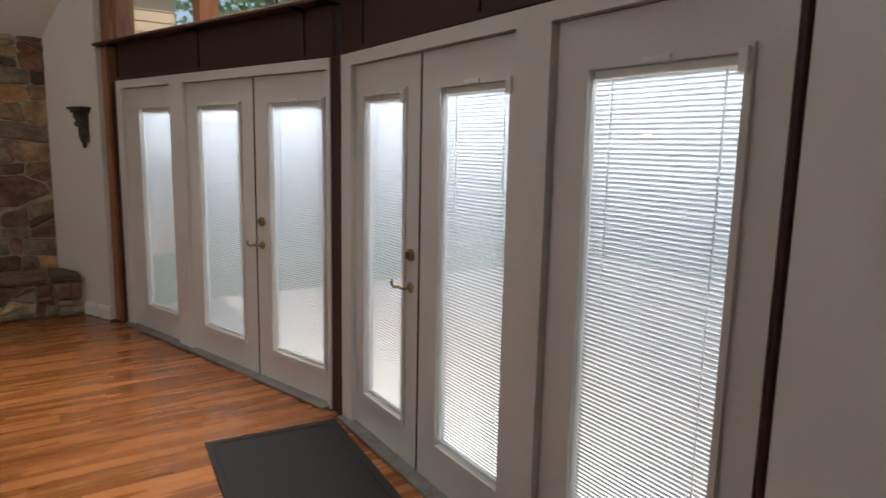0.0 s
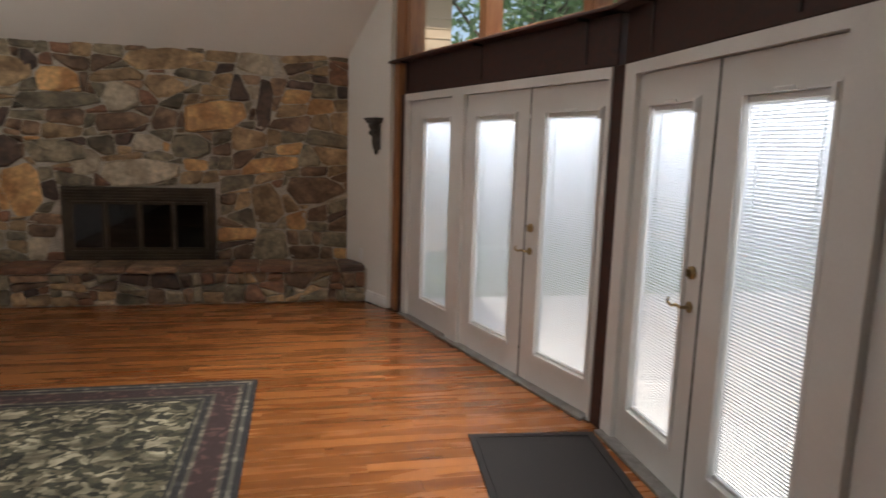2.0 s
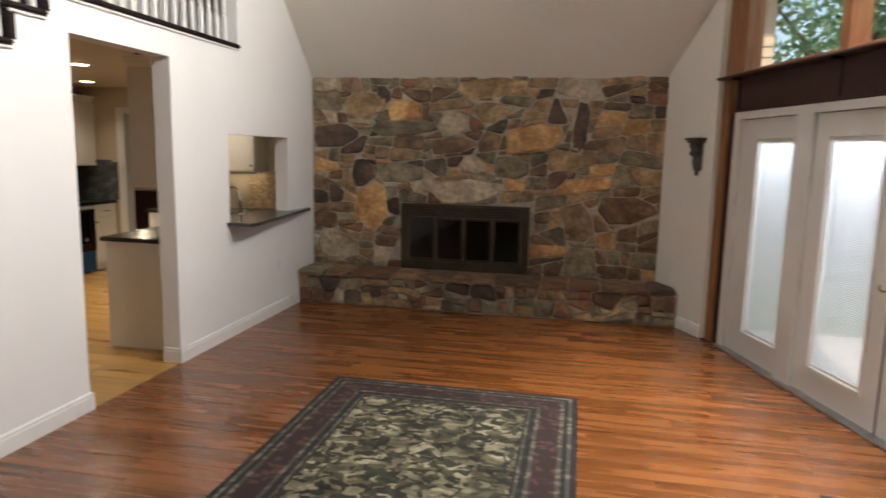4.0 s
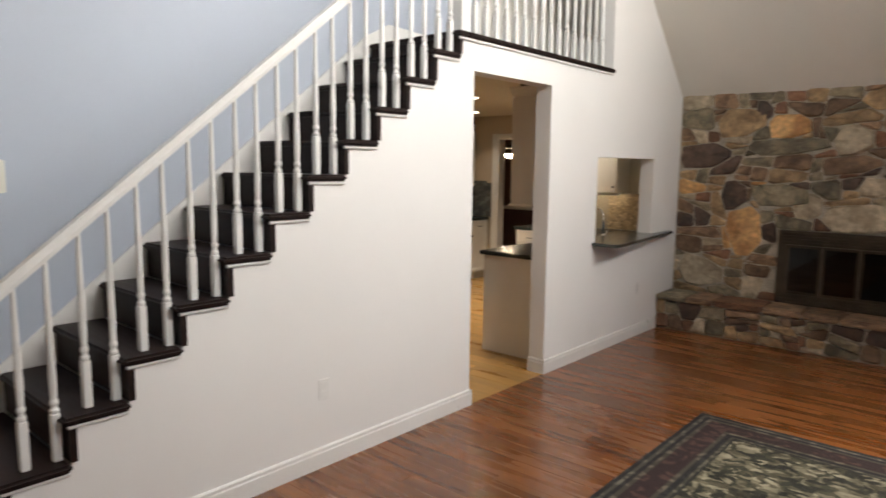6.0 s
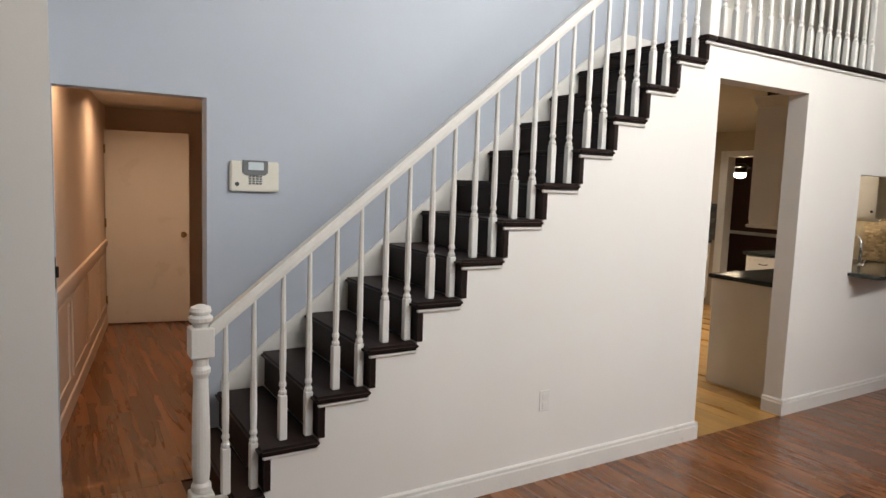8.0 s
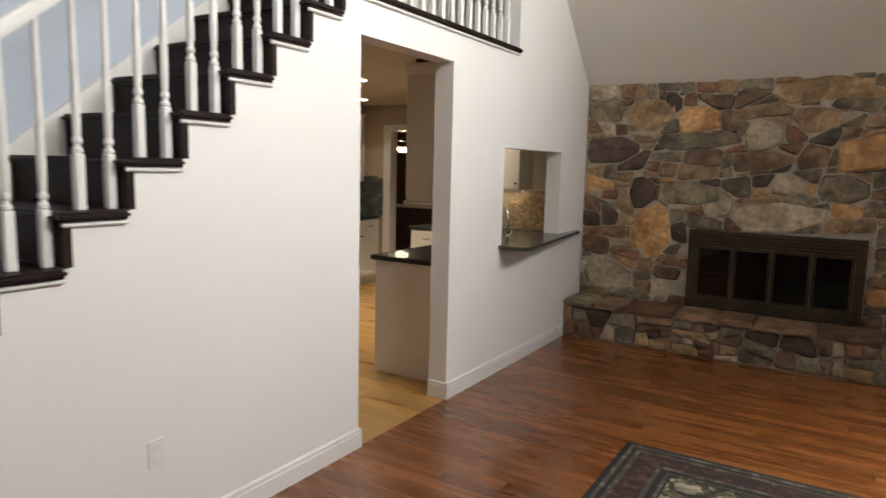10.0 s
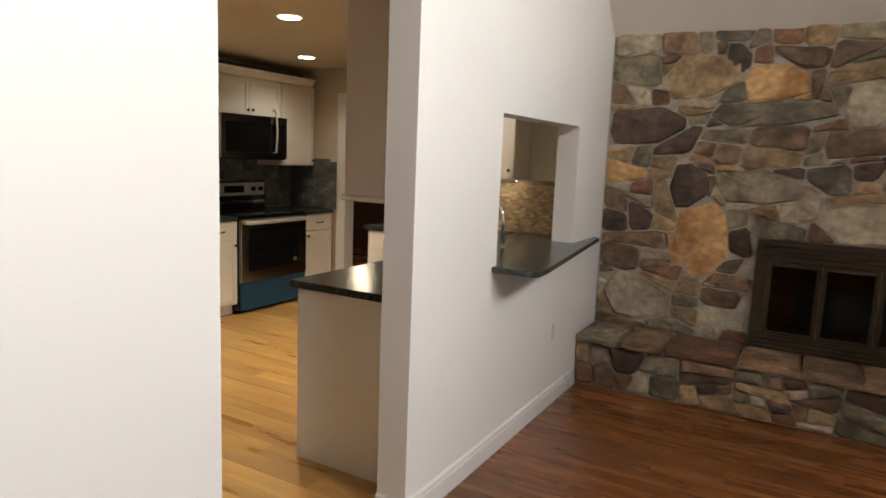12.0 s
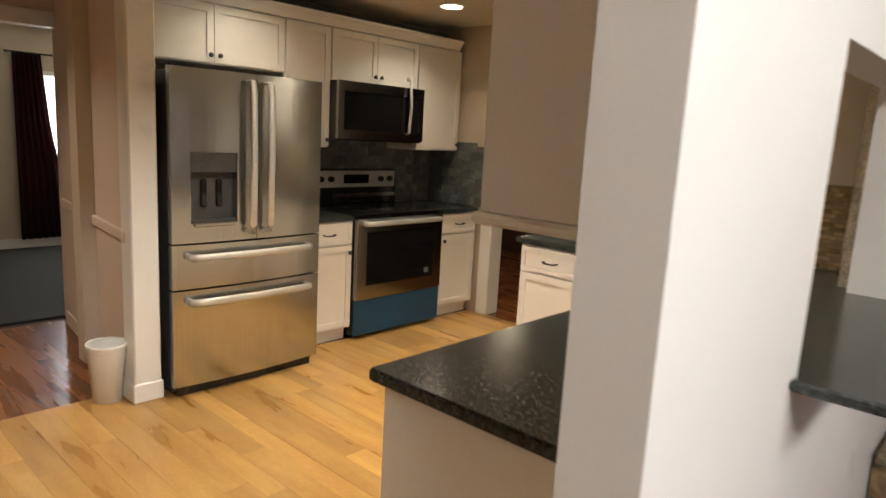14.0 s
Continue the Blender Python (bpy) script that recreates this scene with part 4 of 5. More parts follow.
# ---- sconce, rug, door mat ----
sconce = thing("wall_corbel", (2.515, 6.890, 1.592), "dark bronze scrolled wall corbel shelf", "wall sconce", rz=math.degrees(math.atan2(-0.78, 0.36)))
part("shelf", boxes((-0.10, 0.10, -0.105, 0.0, 0.20, 0.225), (-0.085, 0.085, -0.09, 0.0, 0.175, 0.20), bevel=0.006, segments=2), M_SCONCE, sconce)
part("bracket", prism([(0.0, 0.175), (-0.08, 0.175), (-0.085, 0.15), (-0.06, 0.11), (-0.065, 0.08), (-0.04, 0.05), (-0.045, 0.0), (-0.03, -0.06), (-0.015, -0.08), (0.0, -0.07)], "x", -0.055, 0.055, bevel=0.01), M_SCONCE, sconce)
part("scroll", turned([(-0.06, 0.02), (-0.055, 0.026), (0.055, 0.026), (0.06, 0.02)], 14), M_SCONCE, sconce).matrix_basis = pose(0.0, -0.045, 0.085, 0, 90, 0)
part("drop", turned([(-0.12, 0.004), (-0.10, 0.018), (-0.08, 0.015), (-0.06, 0.022), (-0.03, 0.02)], 12), M_SCONCE, sconce).matrix_basis = pose(0.0, -0.022, 0.0)
RUG = (-0.205, 1.51, 2.05, 4.85)
rug = thing("area_rug", ((RUG[0] + RUG[1]) / 2, (RUG[2] + RUG[3]) / 2, 0.001), "dark floral area rug with a wine and beige border", "rug")
hx, hy = (RUG[1] - RUG[0]) / 2, (RUG[3] - RUG[2]) / 2
part("carpet", boxes((-hx, hx, -hy, hy, 0.0, 0.011), bevel=0.004), rug_material("floral_rug", hx, hy), rug)
mat = thing("door_mat", (3.45, 3.765, 0.001), "dark brown rubber door mat at the threshold", "door mat", rz=-96.0)
part("mat", boxes((0.0, 1.56, -0.77, -0.06, 0.0, 0.009), bevel=0.004), M_MAT, mat)
part("raised_border", boxes((0.04, 1.52, -0.735, -0.72, 0.009, 0.0125), (0.04, 1.52, -0.11, -0.095, 0.009, 0.0125), (0.04, 0.055, -0.72, -0.11, 0.009, 0.0125), (1.505, 1.52, -0.72, -0.11, 0.009, 0.0125)), M_MAT, mat)

# ---- daylight at the openings ----
for m, spans in ((far_m, ((0.347, 0.842), (1.233, 1.742), (2.077, 2.590))), (near_m, ((0.245, 0.658), (0.972, 1.435), (1.818, 2.341)))):
    for g0, g1 in spans:
        u = (g0 + g1) / 2
        area_lamp("door_daylight", m @ Vector((u, 0.36, 2.17)), m @ Vector((u, -0.45, 0.55)), 0.6, 0.32, DOOR_LIGHT, (0.82, 0.91, 1.0))
for m, u in ((far_m, 1.6), (near_m, 1.0)):
    area_lamp("clerestory_daylight", m @ Vector((u, -0.06, 4.3)), (W, 3.4, 3.5), 1.5, 1.0, CLERESTORY, (0.96, 0.97, 1.0), 100)
for m, u, at in ((far_m, 1.5, (2.3, 4.9, 0.0)), (near_m, 0.9, (2.5, 3.4, 0.0))):
    area_lamp("clerestory_skylight", m @ Vector((u, -0.08, 3.65)), at, 1.4, 0.9, FLOOR_SKY, (0.95, 0.97, 1.0), 70)

# ==== KITCHEN ====
KX = -5.28            # kitchen back wall
KN = 8.29             # wall beside the stove
structure(part("wall_kitchen_back", boxes((KX - 0.12, KX, 5.36, KN + 0.12, 0, KITCHEN_Z)), M_BEIGE), "beige kitchen wall behind the stove", "wall")
structure(part("wall_kitchen_corner", boxes((KX, -4.62, KN, KN + 0.12, 0, KITCHEN_Z)), M_BEIGE), "beige wall end beside the stove", "wall")
structure(part("wall_kitchen_lintel", boxes((-4.62, -2.95, KN, KN + 0.12, 2.08, KITCHEN_Z)), M_BEIGE), "beige wall above the dining opening", "wall")
structure(part("wall_tiled", boxes((-2.95, WB, 7.90, 8.37, 0, KITCHEN_Z)), M_CREAM), "cream kitchen wall with a tan mosaic backsplash", "wall")
structure(part("ceiling_kitchen", boxes((-9.4, WB, 3.80, 11.7, KITCHEN_Z, KITCHEN_Z + 0.06), (-9.4, BLUE_X - 0.121, 2.0, 3.80, KITCHEN_Z, KITCHEN_Z + 0.06)), M_KCEIL), "cream kitchen ceiling", "ceiling")
structure(part("trim_dining_opening", boxes((-4.62, -4.50, KN - 0.02, KN + 0.14, 0, 2.14), (-4.50, -2.95, KN - 0.02, KN + 0.14, 2.06, 2.14), bevel=0.006), M_TRIM),
          "white casing of the dining opening", "trim")
# dining room beyond
structure(part("wall_dining_north", boxes((-7.0, WB, 11.0, 11.12, 0, KITCHEN_Z)), M_PLUM), "plum-brown dining room wall", "wall")
structure(part("wall_dining_west", boxes((-7.0, -6.88, KN + 0.12, 11.0, 0, KITCHEN_Z)), M_PLUM), "plum-brown dining room side wall", "wall")
structure(part("wall_dining_east", boxes((WB - 0.12, WB, 8.37, 11.0, 0, KITCHEN_Z)), M_PLUM), "plum-brown dining room wall", "wall")
structure(part("chair_rail_dining", boxes((-6.9, WB - 0.12, 10.97, 11.0, 0.84, 0.90), bevel=0.006), M_TRIM), "white chair rail in the dining room", "trim")
structure(part("wall_dining_partition", boxes((-6.88, KX - 0.12, KN, KN + 0.12, 0, KITCHEN_Z)), M_PLUM), "plum-brown wall beside the kitchen", "wall")

# wall stub beside the refrigerator, and the passage to the carpeted room
stub_rz = math.degrees(math.atan2(0.19, -1.62))
stub_m = pose(-4.535, 5.357, 0, 0, 0, stub_rz)
w = structure(part("wall_stub", boxes((0.0, 1.70, -0.12, 0.0, 0, KITCHEN_Z)), M_HALL), "beige-pink wall with a chair rail", "wall")
w.matrix_basis = stub_m
w = structure(part("chair_rail_stub", boxes((0.03, 1.66, 0.0, 0.022, 0.86, 0.92), bevel=0.006), M_HALL), "painted chair rail", "trim")
w.matrix_basis = stub_m
w = structure(part("baseboard_stub", boxes((0.0, 1.68, 0.0, 0.016, 0, 0.10), bevel=0.004), M_HALL), "painted baseboard", "baseboard")
w.matrix_basis = stub_m
structure(part("trim_stub_end", boxes((-4.645, -4.51, 5.345, 5.49, 0.0, KITCHEN_Z), bevel=0.008), M_TRIM), "white boxed end of the wall stub", "trim")
structure(part("baseboard_stub_end", boxes((-4.655, -4.497, 5.333, 5.495, 0.0, 0.105), bevel=0.006), M_TRIM), "white plinth of the wall stub", "baseboard")
structure(part("wall_passage", pierced("x", -6.42, -6.30, 1.95, 8.2, 0, KITCHEN_Z, ((4.63, 5.595, -0.01, 2.08),)), M_HALL), "beige wall with an open doorway", "wall")
structure(part("trim_passage_door", pierced("x", -6.30, -6.275, 4.54, 5.68, 0, 2.18, ((4.63, 5.595, -0.01, 2.08),)), M_TRIM), "white door casing", "trim")
structure(part("wall_passage_south", boxes((-6.30, BLUE_X - 0.121, 2.0, 2.12, 0, KITCHEN_Z)), M_HALL), "beige passage wall", "wall")
structure(part("floor_carpet", boxes((-9.4, -6.42, 2.0, 8.2, -0.05, 0.006)), M_CARPET), "dark grey carpet of the far room", "floor")
structure(part("wall_far_room", pierced("x", -9.52, -9.40, 2.0, 8.2, 0, KITCHEN_Z, ((6.32, 7.50, 1.0, 1.95),)), M_BEIGE), "beige wall of the far room", "wall")
structure(part("wall_far_room_north", boxes((-9.4, -6.42, 8.2, 8.32, 0, KITCHEN_Z)), M_BEIGE), "beige wall of the far room", "wall")
structure(part("wall_far_room_south", boxes((-9.4, -6.42, 1.95, 2.0, 0, KITCHEN_Z)), M_BEIGE), "beige wall of the far room", "wall")
structure(part("baseboard_far_room", boxes((-9.4, -9.385, 2.0, 8.2, 0.006, 0.11)), M_TRIM), "white baseboard of the far room", "baseboard")
win = thing("window_far_room", (-9.4, 6.90, 1.0), "white-framed window with a lowered white blind", "window", kind="structure")
part("window_frame", pierced("x", -0.06, 0.02, -0.58, 0.60, 0.0, 0.95, ((-0.53, 0.55, 0.05, 0.90),)), M_TRIM, win)
part("pane", boxes((-0.03, -0.026, -0.53, 0.55, 0.05, 0.90)), M_GLASS, win, shadow=False)
bm = bmesh.new()
for k in range(34):
    z = 0.06 + k * 0.025
    v = [bm.verts.new(p) for p in ((-0.012, -0.52, z), (-0.012, 0.54, z), (0.004, 0.54, z + 0.021), (0.004, -0.52, z + 0.021))]
    bm.faces.new(v)
part("slats", bm, M_SLAT, win, "white blind slats")
area_lamp("window_daylight", (-9.37, 6.91, 1.48), (-6.0, 6.0, 1.0), 1.0, 0.85, 30.0, (0.92, 0.96, 1.0))
cur = thing("curtain", (-9.33, 6.07, 0.11), "wine-red curtain hanging beside the window", "curtain")
bm = bmesh.new()
cols = []
for k in range(41):
    cols.append([bm.verts.new((0.03 * math.sin(k * 0.95) * sq, wide * k / 40, z)) for z, sq, wide in ((0.0, 1.0, 0.46), (0.7, 0.9, 0.42), (1.3, 0.85, 0.33), (2.0, 0.8, 0.27))])
for a, b in zip(cols, cols[1:]):
    for q in range(3):
        bm.faces.new((a[q], b[q], b[q + 1], a[q + 1]))
bmesh.ops.solidify(bm, geom=bm.faces[:], thickness=0.006)
part("cloth", bm, M_CURTAIN, cur, smooth=True)
rod = thing("curtain_rod", (-9.33, 6.0, 2.12), "thin dark curtain rod", "curtain rod")
part("rod", tube([(0, 0, 0), (0, 1.8, 0)], 0.010), M_BLACK, rod)
part("bracket", boxes((-0.07, 0.0, 0.02, 0.04, -0.01, 0.01)), M_BLACK, rod)
part("bracket", boxes((-0.07, 0.0, 1.7, 1.72, -0.01, 0.01)), M_BLACK, rod)


# ---- cabinets ----
def shaker(y0, y1, z0, z1, name, parent, x=0.0):
    """A framed cabinet front that faces +x, with a recessed panel."""
    k = 0.045 if min(y1 - y0, z1 - z0) > 0.2 else 0.028
    ob = part(name, pierced("x", x, x + 0.02, y0 + 0.002, y1 - 0.002, z0 + 0.002, z1 - 0.002, ((y0 + k, y1 - k, z0 + k, z1 - k),)), M_CABINET, parent)
    part("panel", boxes((x + 0.001, x + 0.010, y0 + k, y1 - k, z0 + k, z1 - k)), M_CABINET, ob)
    return ob


def knob(parent, y, z, x=0.02):
    ob = part("knob", turned([(0, 0.006), (0.012, 0.006), (0.016, 0.014), (0.024, 0.015), (0.030, 0.009)], 12), M_DARKPLASTIC, parent, "dark bronze knob", smooth=True)
    ob.matrix_basis = pose(x, y, z, 0, 90, 0)


def pull(parent, y, z, x=0.02, half=0.045):
    part("pull", tube([(x, y - half, z), (x + 0.025, y - half, z), (x + 0.03, y - half * 0.6, z - 0.004), (x + 0.03, y + half * 0.6, z - 0.004), (x + 0.025, y + half, z), (x, y + half, z)], 0.005),
         M_DARKPLASTIC, parent, "dark bronze pull", smooth=True)


def base_cabinet(m, width, label, drawer=True, hinge_right=True):
    t = thing("base_cabinet", (0, 0, 0), label, "cabinet", "base cabinets")
    t.matrix_basis = m
    part("body", boxes((-0.60, 0.0, 0.0, width, 0.10, 0.875)), M_CABINET, t)
    part("toe_kick", boxes((-0.56, -0.06, 0.0, width, 0.0, 0.10)), M_CABINET, t)
    d = shaker(0.01, width - 0.01, 0.715, 0.865, "drawer_front", t)
    pull(d, width / 2, 0.79)
    d = shaker(0.01, width - 0.01, 0.115, 0.705, "door", t)
    knob(d, width - 0.04 if hinge_right else 0.04, 0.655)
    return t


def wall_cabinet(y0, y1, z0, z1, doors, label, knob_low=True):
    t = thing("wall_cabinet", (-4.95, y0, z0), label, "cabinet", "wall cabinets")
    w, h = y1 - y0, z1 - z0
    part("body", boxes((KX + 4.95, 0.0, 0.002, w - 0.002, 0.0, h)), M_CABINET, t)
    for k in range(doors):
        a, b = 0.006 + k * (w - 0.012) / doors, 0.006 + (k + 1) * (w - 0.012) / doors
        d = shaker(a, b, 0.008, h - 0.008, "door", t)
        inner = b - 0.03 if (doors == 2 and k == 0) or doors == 1 else a + 0.03
        knob(d, inner, 0.055)
    return t


wall_cabinet(5.53, 6.525, 1.845, 2.20, 2, "white shaker cabinet above the refrigerator")
wall_cabinet(6.525, 6.90, 1.37, 2.20, 1, "narrow white shaker wall cabinet beside the microwave")
wall_cabinet(6.90, 7.755, 1.842, 2.20, 2, "white shaker cabinet above the microwave")
wall_cabinet(7.755, 8.27, 1.37, 2.20, 1, "white shaker wall cabinet in the corner")
crown = thing("crown_moulding", (-4.95, 5.53, 2.202), "white crown moulding along the wall cabinets", "moulding")
part("moulding", prism([(-0.02, 0.0), (0.022, 0.0), (0.03, 0.015), (0.045, 0.045), (0.065, 0.06), (0.065, 0.075), (-0.02, 0.075)], "y", 0.0, 2.70), M_CABINET, crown)
# near-black strip drawn in for the dark, shadowed gap over the crown
strip = thing("cabinet_gap_shade", (-4.95, 5.53, 2.278), "dark strip standing in for the shaded gap above the cabinets", "strip")
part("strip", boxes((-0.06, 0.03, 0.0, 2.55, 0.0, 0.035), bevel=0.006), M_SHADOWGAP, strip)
base_cabinet(pose(-4.68, 6.49, 0), 0.435, "narrow white base cabinet between refrigerator and stove")
base_cabinet(pose(-4.68, 7.82, 0), 0.44, "white base cabinet in the corner beside the stove", hinge_right=False)
for y0, y1 in ((6.48, 6.925), (7.815, 8.275)):
    c = thing("countertop", (-5.27, y0, 0.877), "dark granite countertop beside the stove", "countertop", "stove countertops")
    part("slab", boxes((0.0, 0.615, 0.0, y1 - y0, 0.0, 0.036), bevel=0.006, segments=2), M_GRANITE, c)

# refrigerator
fr = thing("refrigerator", (-4.40, 5.52, 0.0), "stainless steel french-door refrigerator with two freezer drawers", "refrigerator")
FW, FH = 0.935, 1.775
part("case", boxes((-0.80, -0.075, 0.004, FW - 0.004, 0.03, FH - 0.02), bevel=0.006), M_DARKPLASTIC, fr, "dark grey cabinet sides")
part("base_grille", boxes((-0.70, -0.06, 0.03, FW - 0.03, 0.0, 0.055)), M_BLACK, fr)


def steel_front(name, y0, y1, z0, z1, parent, hole=None):
    """A gently bowed steel front."""
    bm = bmesh.new()
    ys = [y0 + (y1 - y0) * k / 10 for k in range(11)]

    def bow(y):
        f = (y - 0) / FW * 2 - 1
        return 0.0 - 0.028 * f * f
    holes = [hole] if hole else []
    if hole:
        ys = sorted(set(ys + [hole[0], hole[1]]))
    zs = sorted({z0, z1, *(v for h in holes for v in h[2:])})
    for i in range(len(ys) - 1):
        for j in range(len(zs) - 1):
            cy, cz = (ys[i] + ys[i + 1]) / 2, (zs[j] + zs[j + 1]) / 2
            if holes and hole[0] < cy < hole[1] and hole[2] < cz < hole[3]:
                continue
            q = [bm.verts.new((bow(a), a, c)) for a, c in ((ys[i], zs[j]), (ys[i + 1], zs[j]), (ys[i + 1], zs[j + 1]), (ys[i], zs[j + 1]))]
            bm.faces.new(q)
    bmesh.ops.remove_doubles(bm, verts=bm.verts[:], dist=1e-5)
    bmesh.ops.recalc_face_normals(bm, faces=bm.faces[:])
    g = bmesh.ops.extrude_face_region(bm, geom=bm.faces[:])
    for v in g["geom"]:
        if isinstance(v, bmesh.types.BMVert):
            v.co.x = -0.072
    bmesh.ops.recalc_face_normals(bm, faces=bm.faces[:])
    return part(name, bm, M_STEEL, parent)


def bar_handle(parent, pts, r=0.012):
    bm = tube(pts, r, 12)
    tall = abs(pts[-1][2] - pts[0][2]) > 0.3
    mid = pts[0][1] if tall else pts[0][2]
    for v in bm.verts:
        if tall:
            v.co.y = mid + (v.co.y - mid) * 1.7
        else:
            v.co.z = mid + (v.co.z - mid) * 1.5
    part("handle", bm, M_PANEL, parent, "bright steel bar handle", smooth=True)


dl = steel_front("door", 0.0, 0.478, 0.862, FH, fr, (0.10, 0.36, 0.965, 1.345))
dr = steel_front("door", 0.482, FW, 0.862, FH, fr)
d1 = steel_front("freezer_drawer", 0.0, FW, 0.612, 0.852, fr)
d2 = steel_front("freezer_drawer", 0.0, FW, 0.065, 0.602, fr)
for d, y in ((dl, 0.425), (dr, 0.535)):
    bar_handle(d, [(-0.01, y, 0.91), (0.045, y, 0.91), (0.06, y, 0.95), (0.068, y, 1.30), (0.06, y, 1.68), (0.045, y, 1.73), (-0.01, y, 1.73)])
for d, z in ((d1, 0.79), (d2, 0.545)):
    bar_handle(d, [(-0.03, 0.08, z), (0.035, 0.08, z), (0.05, 0.14, z), (0.062, 0.45, z), (0.05, 0.77, z), (0.035, 0.83, z), (-0.03, 0.83, z)], 0.014)
disp = part("dispenser", boxes((-0.060, -0.052, 0.10, 0.36, 0.965, 1.345), (-0.052, -0.012, 0.10, 0.36, 1.24, 1.345), (-0.052, -0.012, 0.10, 0.36, 0.965, 0.985)), M_DARKPLASTIC, dl, "dark water and ice dispenser")
for y in (0.165, 0.255):
    part("paddle", boxes((-0.052, -0.035, y, y + 0.035, 1.05, 1.20), bevel=0.006), M_BLACKGLASS, dl)
part("tray", boxes((-0.05, 0.002, 0.115, 0.345, 0.948, 0.962), bevel=0.004), M_STEEL, dl)

# stove
st = thing("electric_range", (-4.66, 7.045, 0.0), "stainless electric range with blue film on its drawer", "stove")
part("body", boxes((-0.60, 0.0, 0.004, 0.756, 0.03, 0.905)), M_BLACK, st)
part("cooktop", boxes((-0.60, 0.02, 0.0, 0.76, 0.906, 0.925), bevel=0.005), M_BLACKGLASS, st, "black glass cooktop")
part("backguard", prism([(-0.60, 0.925), (-0.53, 0.925), (-0.53, 1.03), (-0.545, 1.19), (-0.60, 1.20)], "y", 0.0, 0.76, bevel=0.006), M_BLACK, st)
face = part("control_panel", boxes((-0.537, -0.528, 0.02, 0.74, 1.055, 1.185), bevel=0.003), M_PANEL, st, "steel control panel")
part("vent_strip", boxes((-0.53, -0.522, 0.18, 0.74, 0.975, 1.005), bevel=0.002), M_STEEL, st)
part("display", boxes((-0.528, -0.523, 0.27, 0.49, 1.085, 1.155)), M_BLACKGLASS, face)
for y in (0.075, 0.16, 0.60, 0.685):
    k = part("knob", turned([(0, 0.024), (0.02, 0.022), (0.026, 0.016)], 16), M_BLACK, face)
    k.matrix_basis = pose(-0.528, y, 1.12, 0, 90, 0)
door = part("oven_door", pierced("x", 0.0, 0.035, 0.004, 0.756, 0.30, 0.89, ((0.08, 0.68, 0.40, 0.79),)), M_STEEL, st)
part("oven_window", boxes((0.002, 0.030, 0.08, 0.68, 0.40, 0.79)), M_BLACKGLASS, door, "black oven window")
bar_handle(door, [(0.03, 0.06, 0.855), (0.075, 0.06, 0.855), (0.082, 0.10, 0.855), (0.082, 0.66, 0.855), (0.075, 0.70, 0.855), (0.03, 0.70, 0.855)], 0.013)
part("drawer", boxes((0.0, 0.030, 0.004, 0.756, 0.035, 0.293), bevel=0.004), M_BLUEFILM, st, "blue protective film on the drawer front")
part("badge", boxes((0.0305, 0.0325, 0.60, 0.64, 0.43, 0.47)), M_GREYPANEL, door)
st.matrix_basis = pose(-4.66, 6.932, 0.0) @ Matrix.Diagonal((1, 1.15, 1, 1))

# microwave
mw = thing("microwave", (-4.87, 6.905, 1.427), "stainless over-the-range microwave with a dark window", "microwave")
part("body", boxes((-0.40, 0.0, 0.0, 0.84, 0.0, 0.415), bevel=0.004), M_DARKPLASTIC, mw)
d = part("door", pierced("x", 0.0, 0.028, 0.0, 0.84, 0.012, 0.415, ((0.05, 0.80, 0.075, 0.345),)), M_STEEL, mw)
part("window", boxes((0.003, 0.022, 0.05, 0.80, 0.075, 0.345)), M_BLACKGLASS, d, "black glass window")
bar_handle(d, [(0.02, 0.66, 0.06), (0.055, 0.665, 0.07), (0.062, 0.672, 0.2), (0.055, 0.665, 0.33), (0.02, 0.66, 0.34)], 0.011)
part("vent_grille", boxes((0.0, 0.02, 0.02, 0.82, 0.0, 0.010)), M_BLACK, mw)

# sink run along the white wall
run = thing("base_cabinet", (0, 0, 0), "white end panel of the sink cabinets by the doorway", "cabinet", "base cabinets")
part("body", boxes((-2.28, WB - 0.002, 5.10, 7.88, 0.10, 0.876)), M_CABINET, run)
part("toe_kick", boxes((-2.22, WB - 0.002, 5.11, 7.88, 0.0, 0.10)), M_CABINET, run)
part("end_panel", boxes((-2.285, WB - 0.003, 5.09, 5.099, 0.0, 0.876), bevel=0.003), M_CABINET, run)
counter = thing("countertop", (0, 0, 0.878), "dark green granite countertop of the sink run", "countertop")
part("slab", boxes((-2.315, WB - 0.001, 5.058, 7.89, 0.0, 0.036), bevel=0.007, segments=2), M_GRANITE, counter)
bar = thing("pass_through_counter", (0, 0, 0.982), "dark green granite ledge through the wall opening", "countertop")
part("slab", prism([(WB - 0.10, PASS[0] + 0.003), (W, PASS[0] + 0.003), (W + 0.001, PASS[0] - 0.06), (-1.25, PASS[0] - 0.06), (-1.232, PASS[0] - 0.03), (-1.235, PASS[0] + 0.1), (-1.42, 7.22), (W + 0.001, 7.30),
                    (W + 0.001, PASS[1] - 0.003), (WB - 0.10, PASS[1] - 0.003)], "z", 0.0, 0.028, bevel=0.006), M_GRANITE, bar)
fc = thing("kitchen_faucet", (-1.765, 6.33, 0.915), "tall brushed steel gooseneck kitchen faucet", "faucet")
part("base", turned([(0, 0.028), (0.012, 0.027), (0.02, 0.018), (0.10, 0.016)], 16), M_CHROME, fc, smooth=True)
